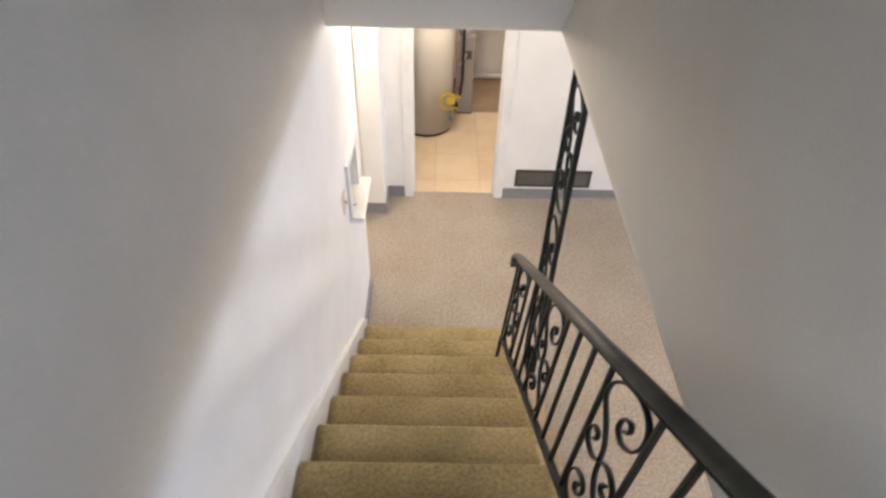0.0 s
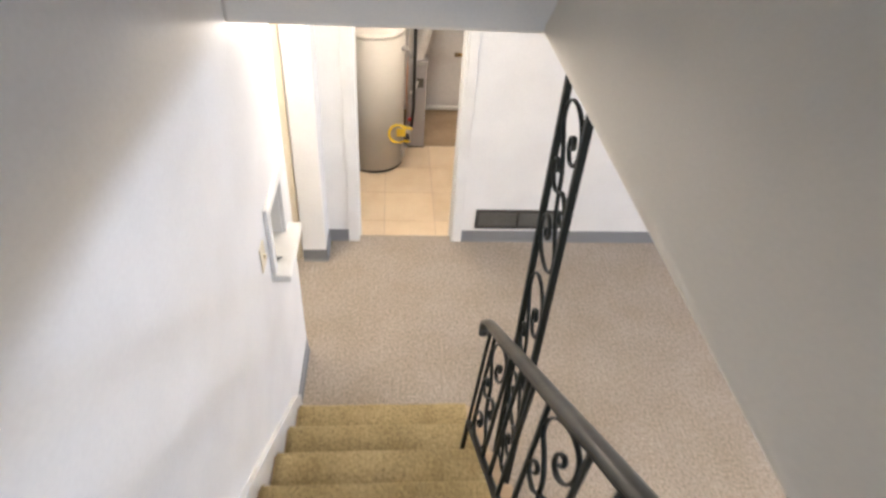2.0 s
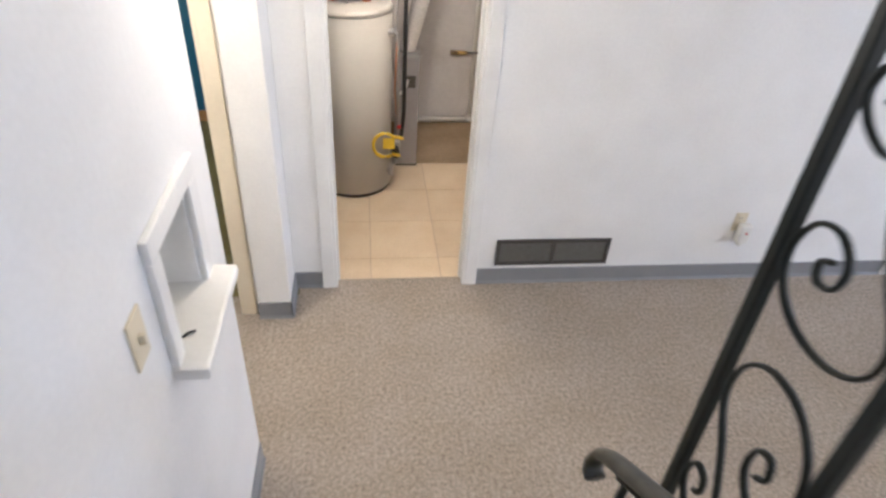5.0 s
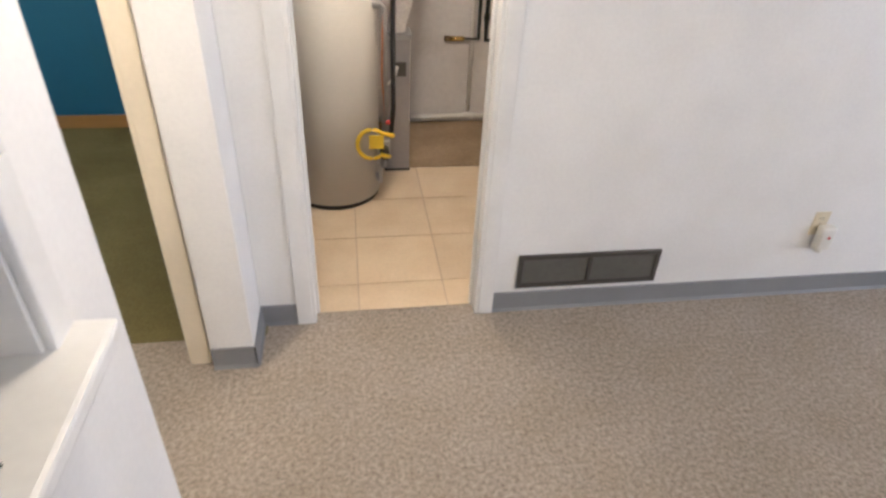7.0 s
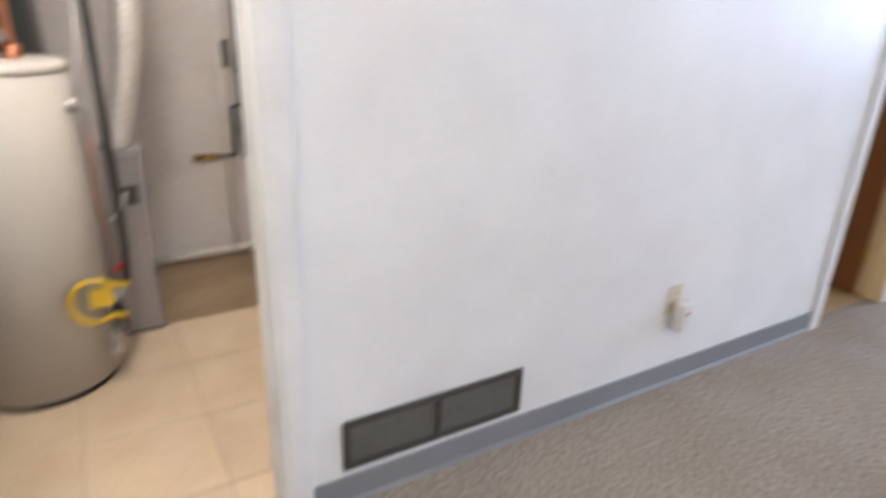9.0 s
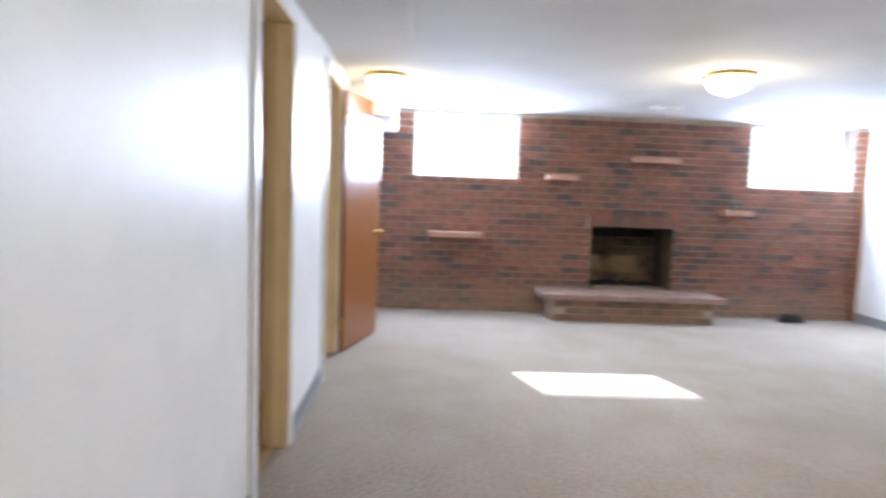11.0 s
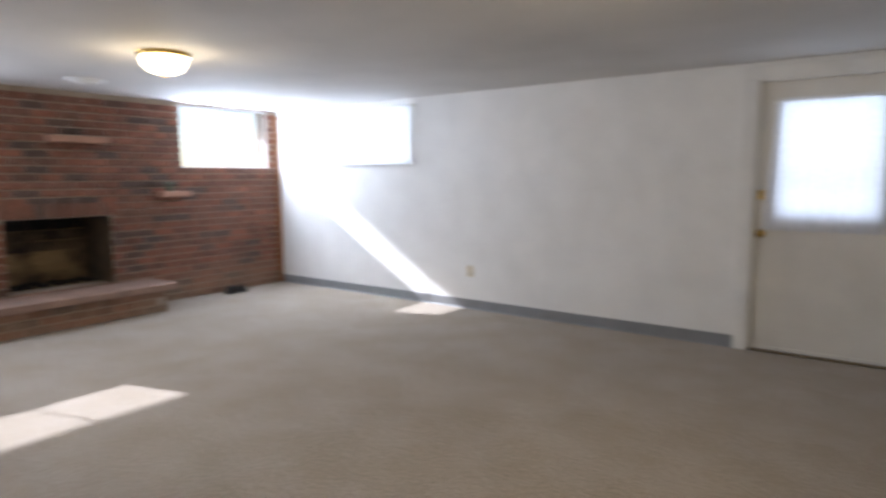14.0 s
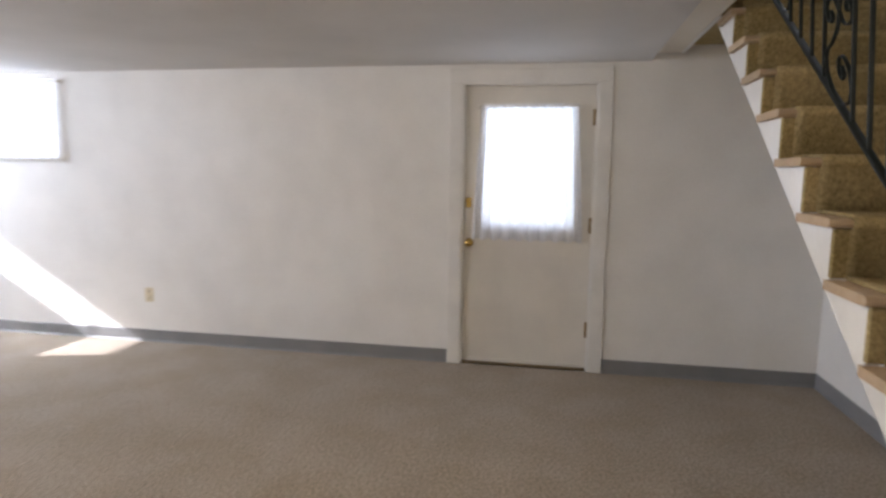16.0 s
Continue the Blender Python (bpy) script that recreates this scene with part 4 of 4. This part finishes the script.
for i in range(90):
    prof.append((0.052 + (0.004 if i % 2 else 0.0), 0.83 + i * 0.015))
add_lathe(bm, prof, (0, 0, 0), 20)
for v in bm.verts:
    v.co.x += 0.11 * math.sin(max(0.0, v.co.z - 0.86) * 2.6)
part("flex_hose", bm, M_FOIL, duct, "ribbed silver foil hose", True)
furn = holder("furnace", (0.12, 6.22, 0), "dark furnace cabinet behind the water heater", "furnace")
part("cabinet", boxm((-0.22, -0.20, 0), (0.22, 0.28, 1.7), 0.01), M_VENT, furn)
part("door_panel", boxm((-0.20, -0.208, 0.2), (0.20, -0.2, 1.5), 0.004), M_DARK, furn)

gp = holder("gas_pipe", (1.2, 6.62, 0.58), "dark iron gas pipe with brass capped branch", "pipe")
part("riser", tubem([(0.0, 0, 1.6), (0.0, 0, 0.16), (0.0, 0, 0.02), (0.10, 0, 0.02)], 0.014), M_IRON, gp, "", True)
part("branch", tubem([(0.0, 0, 0.30), (-0.05, 0, 0.30), (-0.05, 0, 0.03), (-0.25, 0, 0.03)], 0.012), M_IRON, gp, "", True)
part("brass_valve", cylm((-0.20, 0, 0.03), 0.017, 0.10, 0, 12), M_BRASS, gp, "brass shut-off valve", True)
part("end_cap", cylm((-0.265, 0, 0.03), 0.020, 0.03, 0, 12), M_OLDBRASS, gp, "", True)
for z in (0.50, 0.17):
    part("coupling", cylm((0, 0, z), 0.020, 0.04, 2, 12), M_IRON, gp, "", True)
part("lever", boxm((0.03, -0.03, 0.13), (0.075, -0.02, 0.15), 0.002), M_IRON, gp)
part("wall_box", boxm((-0.085, 0.01, 0.50), (-0.04, 0.04, 0.64), 0.004), M_VENT, gp)
wp = holder("white_drain_pipe", (0.95, 6.61, 0.03), "white plastic drain pipe along the wall base", "pipe")
part("run", tubem([(-0.6, 0, 0.02), (0.7, 0, 0.045)], 0.020, 12), M_WPLASTIC, wp, "", True)
part("upright", tubem([(0.16, 0.02, 0.03), (0.16, 0.03, 1.9)], 0.014, 10), M_WPLASTIC, wp, "", True)
part("tee", cylm((0.16, 0, 0.032), 0.026, 0.07, 0, 14), M_WPLASTIC, wp, "", True)


# ---------------------------------------------------------------- brown doors
def slab_door(name, hinge_at, angle, width, label, knob_side):
    """A flush veneer door that turns about its hinge edge; it reaches along +x before the turn."""
    ob = holder(name, hinge_at, label, "door")
    ob.matrix_world = pose(*hinge_at, 0, 0, angle)
    tagged(ob, kind="structure")
    part("leaf", boxm((0.0, -0.0175, 0.0), (width, 0.0175, 2.0), 0.002), M_DOORWOOD, ob)
    for sd in (1, -1):
        bm = bmesh.new()
        add_lathe(bm, [(0.030, 0.0), (0.030, 0.006), (0.012, 0.010), (0.011, 0.032), (0.024, 0.040), (0.027, 0.052), (0.021, 0.063), (0.005, 0.067)], (0, 0, 0), 18)
        bmesh.ops.transform(bm, matrix=Matrix.Translation((width - 0.065, sd * 0.0175, 0.90)) @ Matrix.Rotation(radians(-90 * sd), 4, 'X'), verts=bm.verts)
        part("knob", bm, M_BRASS, ob, "round brass knob", True)
    for z in (0.22, 1.78):
        bm = boxm((-0.008, -0.014, z - 0.05), (0.0, 0.0175, z + 0.05), 0.001)
        add_cyl(bm, (-0.006, -0.021 * knob_side, z), 0.007, 0.1, 2, 10)
        part("hinge", bm, M_BRASS, ob, "brass butt hinge")
    return ob


slab_door("door_2", (5.80, 4.462, 0.012), -16, 0.76, "open red-brown veneer door swung flat against wall", 1)
slab_door("door_3", (4.00, 4.62, 0.012), 93, 0.60, "red-brown veneer door opened into the side room", 1)


# ---------------------------------------------------------------- ceiling lamps
def ceiling_lamp(at, label, watts, tone=(1.0, 0.80, 0.55)):
    ob = holder("ceiling_lamp", at, label, "ceiling lamp", "flush ceiling lamps")
    part("pan", add_lathe(bmesh.new(), [(0.165, 0.0), (0.168, -0.006), (0.160, -0.022), (0.120, -0.028)], (0, 0, 0), 36), M_BRASS, ob, "shallow brass ceiling pan", True)
    part("shade", add_lathe(bmesh.new(), [(0.138, -0.026), (0.143, -0.045), (0.132, -0.085), (0.10, -0.118), (0.05, -0.136), (0.004, -0.140)], (0, 0, 0), 36), M_LAMP, ob, "lit opal glass bowl", True)
    part("finial", cylm((0, 0, -0.147), 0.009, 0.016, 2, 12), M_BRASS, ob, "small brass finial", True)
    d = bpy.data.lights.new("bulb", 'POINT')
    d.energy, d.color, d.shadow_soft_size = watts, tone, 0.12
    b = new("bulb", d)
    b.location = (at[0], at[1], at[2] - 0.20)
    return ob


ceiling_lamp((5.36, 1.76, CZ - 0.001), "lit opal bowl ceiling lamp with brass pan", 4.8, (1.0, 0.76, 0.42))
ceiling_lamp((5.96, 4.17, CZ - 0.001), "lit opal ceiling lamp near the far doorway", 1.8, (1.0, 0.76, 0.42))
ceiling_lamp((2.25, 1.95, CZ - 0.001), "lit opal ceiling lamp in mid room", 8, (1.0, 0.76, 0.42))
ceiling_lamp((-0.85, 3.85, CZ - 0.001), "lit opal ceiling lamp in the little hall", 3.6)
ceiling_lamp((0.12, 3.62, SZ - 0.001), "lit opal ceiling lamp at the foot of stairs", 3.3)
# no known fitting here: lamp added to brighten the heater and tiles
ceiling_lamp((0.50, 4.98, CZ - 0.001), "added unseen ceiling lamp brightening the utility room", 8)
# added out of view so the blue walls and olive carpet are lit
ceiling_lamp((-1.7, 5.5, CZ - 0.001), "added unseen ceiling lamp brightening the blue room", 7.2)
cv = holder("ceiling_register", (6.93, 1.56, CZ - 0.001), "round off-white ceiling air register", "vent")
part("rim", add_lathe(bmesh.new(), [(0.15, 0), (0.15, -0.008), (0.12, -0.02), (0.09, -0.02)], (0, 0, 0), 28), M_TRIM, cv, "", True)
for i, r in enumerate((0.085, 0.055, 0.025)):
    part("cone", add_lathe(bmesh.new(), [(r, -0.012), (r + 0.008, -0.030), (r - 0.006, -0.030), (r - 0.010, -0.012)], (0, 0, 0), 24), M_TRIM, cv, "", True)

# ---------------------------------------------------------------- fireplace
hearth = holder("raised_hearth", (7.49, 1.615, 0), "raised brick hearth with worn pinkish slab top", "hearth")
HX0 = 7.25


def hpart(nm, bm, m, lab=""):
    bmesh.ops.translate(bm, vec=-Vector((7.49, 1.615, 0)), verts=bm.verts)
    return part(nm, bm, m, hearth, lab)


hpart("core", boxm((HX0 + 0.06, 0.76, 0.0), (XB - 0.002, 2.47, 0.215)), M_MORTAR)
hpart("slab", boxm((HX0, 0.65, 0.217), (XB - 0.001, 2.58, 0.283), 0.008), M_HEARTH)

# firebox lining
fb = holder("firebox", (XB + 0.3, 1.49, 0.285), "sooty firebrick firebox with blackened top", "fireplace")
FO = fb.matrix_world.translation.copy()


def fpart(nm, bm, m, lab=""):
    bmesh.ops.translate(bm, vec=-FO, verts=bm.verts)
    return part(nm, bm, m, fb, lab)


fpart("back", boxm((XB + 0.60, 0.9, 0.26), (XB + 0.66, 2.1, 1.25)), M_FIREBRICK)
fpart("side", boxm((XB + 0.271, 0.93, 0.26), (XB + 0.60, 1.048, 1.25)), M_HALFSOOT)
fpart("side", boxm((XB + 0.271, 1.982, 0.26), (XB + 0.60, 2.10, 1.25)), M_HALFSOOT)
fpart("floor", boxm((XB + 0.0, 1.05, 0.20), (XB + 0.60, 1.98, 0.284)), M_FIREBRICK)
for ya, yb in ((1.046, 1.055), (1.975, 1.984)):
    fpart("reveal", boxm((XB + 0.012, ya, 0.284), (XB + 0.272, yb, 0.970)), M_HALFSOOT)
fpart("roof", boxm((XB + 0.271, 0.88, 1.25), (XB + 0.66, 2.10, 1.30)), M_SOOT)
fpart("lintel", boxm((XB + 0.02, 0.99, 0.962), (XB + 0.10, 2.04, 0.971)), M_IRON, "black steel lintel")
rnd = random.Random(8)
ash = bmesh.new()
for i in range(60):
    y, x = rnd.uniform(1.1, 1.9), rnd.uniform(XB + 0.32, XB + 0.58)
    add_box(ash, (x - rnd.uniform(.01, .04), y - rnd.uniform(.01, .05), 0.284), (x + .02, y + .02, 0.284 + rnd.uniform(.005, .03)))
thing("ashes", ash, M_SOOT, "charred black ashes lying in the firebox", "ash", "stuff")


def shelf(y0, y1, ztop, label, depth=0.185):
    ob = holder("stone_shelf", (XB, (y0 + y1) / 2, ztop - 0.07), label, "shelf", "slab shelves on the brick wall")
    h = (y1 - y0) / 2
    part("slab", boxm((-depth, -h, 0.012), (-0.001, h, 0.07), 0.007), M_STONE, ob)
    part("bearing_course", boxm((-0.06, -h + 0.04, -0.03), (-0.001, h - 0.04, 0.011), 0.004), M_BRICK, ob)
    return ob


shelf(3.19, 3.77, 0.866, "long pinkish slab shelf on the brick wall")
shelf(2.19, 2.53, 1.515, "short pinkish slab shelf on the brick wall")
shelf(1.10, 1.60, 1.735, "pinkish slab shelf above the fireplace")
shelf(0.26, 0.58, 1.20, "short pinkish slab shelf with a small ornament", 0.17)
M_LEAF = mat("grey_green_leaf", (0.12, 0.15, 0.10), 0.6, bump=0.1)
orn = holder("ornament", (XB - 0.085, 0.46, 1.20), "small pale green ornament on a brick-wall shelf", "ornament")
part("pot", add_lathe(bmesh.new(), [(0.025, 0), (0.035, 0.03), (0.03, 0.055), (0.036, 0.06)], (0, 0, 0), 18), M_LEAF, orn, "", True)
for i in range(7):
    a = i * 0.9
    bm = tubem([(0, 0, 0.05), (0.02 * math.cos(a), 0.02 * math.sin(a), 0.08), (0.05 * math.cos(a), 0.05 * math.sin(a), 0.095)], 0.009, 6, 0.4, (0, 0, 1))
    part("leaf", bm, M_LEAF, orn, "", True)
cab = holder("cable_heap", (7.56, -0.24, 0), "black coiled cable heap on the carpet by brick", "cable")
for i in range(5):
    pts = [((0.10 + 0.02 * i) * math.cos(a * 0.4 + i) * 0.7, (0.14 - 0.012 * i) * math.sin(a * 0.4 + i), 0.012 + 0.011 * i + 0.004 * math.sin(a)) for a in range(17)]
    part("coil", tubem(pts, 0.008, 6), M_BLACK, cab, "", True)
part("plug", boxm((-0.05, 0.0, 0.05), (0.03, 0.07, 0.085), 0.008), M_BLACK, cab)
part("lead", tubem([(0.0, -0.05, 0.05), (0.10, -0.20, 0.12), (0.155, -0.32, 0.45), (0.160, -0.40, 0.95), (0.160, -0.42, 1.40)], 0.004, 6), M_BLACK, cab, "thin dark cable up the wall", True)
structure("trim_corner_post", boxm((XB - 0.03, YD + 0.002, 0.0), (XB - 0.002, YD + 0.055, CZ - 0.05), 0.004), M_DOORWOOD, "narrow dark wood strip in the room corner", "trim")

# ---------------------------------------------------------------- utility floor tiles
TS = 0.395
tm = finish("tile", boxm((0.002, 0.002, -0.004), (TS - 0.003, TS - 0.003, 0.003), 0.002), M_TILE)
tm_cut = finish("tile", boxm((0.002, 0.208, -0.004), (TS - 0.003, TS - 0.003, 0.003), 0.002), M_TILE)
for i in range(6):
    for j in range(5):
        x, y = -0.13 + i * TS, 4.35 + j * TS
        if y + TS > 5.94 or x + TS > 1.76:
            continue
        t = new("tile", tm if j else tm_cut)
        t.location = (x, y, -0.003 + 0.0008 * ((i * 7 + j * 3) % 3))
        t.parent = util_floor

# ---------------------------------------------------------------- bricks
BL, BH, J = 0.200, 0.062, 0.011
PITCH, COURSE = BL + J, BH + J
rnd = random.Random(21)
brick_meshes = {}


def brick_mesh(l, v):
    key = (round(l, 3), v)
    if key not in brick_meshes:
        r = random.Random(v * 77 + int(l * 1000))
        bm = bmesh.new()
        c = 0.004
        back = [bm.verts.new((0.05, y, z)) for y, z in ((0, 0), (l, 0), (l, BH), (0, BH))]
        mid = [bm.verts.new((0.004, y, z)) for y, z in ((0, 0), (l, 0), (l, BH), (0, BH))]
        fr = [bm.verts.new((r.uniform(-0.001, 0.001), y + r.uniform(-.001, .001), z + r.uniform(-.001, .001))) for y, z in ((c, c), (l - c, c), (l - c, BH - c), (c, BH - c))]
        for a, b in ((back, mid), (mid, fr)):
            for i in range(4):
                bm.faces.new((a[i], a[(i + 1) % 4], b[(i + 1) % 4], b[i]))
        bm.faces.new(fr)
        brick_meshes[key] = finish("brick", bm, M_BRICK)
    return brick_meshes[key]


rest_v, rest_f = [], []
spots = []
SOLD = (0.99, 2.04, 0.972, 1.112)
YB0, YB1 = YD + 0.004, YA - 0.004
for row in range(int(CZ / COURSE) + 1):
    z = 0.006 + row * COURSE
    if z + BH > CZ:
        break
    y = YB0 - (PITCH / 2 if row % 2 else 0)
    while y < YB1:
        segs = [(max(y, YB0), min(y + BL, YB1))]
        for h in (W1, W2, FIRE, SOLD):
            if z + BH > h[2] + 0.012 and z < h[3] - 0.012:
                out = []
                for a, b in segs:
                    if b <= h[0] or a >= h[1]:
                        out.append((a, b))
                    else:
                        if a < h[0] - 0.03:
                            out.append((a, h[0]))
                        if b > h[1] + 0.03:
                            out.append((h[1], b))
                segs = out
        for a, b in segs:
            if b - a > 0.03:
                spots.append((a, z, round(b - a, 2)))
        y += PITCH
spots.sort(key=lambda s: abs(s[0] - 2.2) + 0.2 * s[1])
for i, (y, z, l) in enumerate(spots):
    me = brick_mesh(l, i % 4)
    out = rnd.uniform(-0.002, 0.0035)
    if i < 290:
        b = new("brick", me)
        b.location = (XB - out, y, z)
        b.parent = brick_wall
    else:
        o = len(rest_v)
        rest_v += [(XB - out + v.co.x, y + v.co.y, z + v.co.z) for v in me.vertices]
        rest_f += [[o + k for k in p.vertices] for p in me.polygons]
me = bpy.data.meshes.new("brick_field")
me.from_pydata(rest_v, [], rest_f)
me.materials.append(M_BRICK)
ob = new("brick_field", me)
ob.parent = brick_wall
tagged(ob, kind="stuff")
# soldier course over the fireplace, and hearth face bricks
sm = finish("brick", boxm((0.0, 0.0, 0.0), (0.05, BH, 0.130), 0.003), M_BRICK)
y = SOLD[0] + 0.004
while y + BH < SOLD[1]:
    b = new("brick", sm)
    b.location, b.parent = (XB - 0.004, y, SOLD[2] + 0.006), brick_wall
    y += BH + J
for row in range(3):
    y = 0.765 + (0.1 if row % 2 else 0)
    while y + BL < 2.47:
        b = new("brick", brick_mesh(0.2, row))
        b.parent = hearth
        b.location = Vector((HX0 + 0.05, y, 0.003 + row * 0.0715)) - Vector((7.49, 1.615, 0))
        y += PITCH
# sooty rows inside the firebox
fm = finish("firebrick", boxm((0.0, 0.0, 0.0), (0.02, 0.22, 0.10), 0.003), M_FIREBRICK)
fm_half = finish("firebrick", boxm((0.0, 0.0, 0.0), (0.02, 0.22, 0.10), 0.003), M_HALFSOOT)
fm_soot = finish("firebrick", boxm((0.0, 0.0, 0.0), (0.02, 0.22, 0.10), 0.003), M_SOOT)
for row in range(8):
    for c in range(5):
        b = new("firebrick", fm_soot if row > 4 else fm_half if row > 2 else fm)
        b.parent = fb
        b.location = Vector((XB + 0.585, 1.005 + c * 0.228 - (0.1 if row % 2 else 0), 0.288 + row * 0.108)) - FO
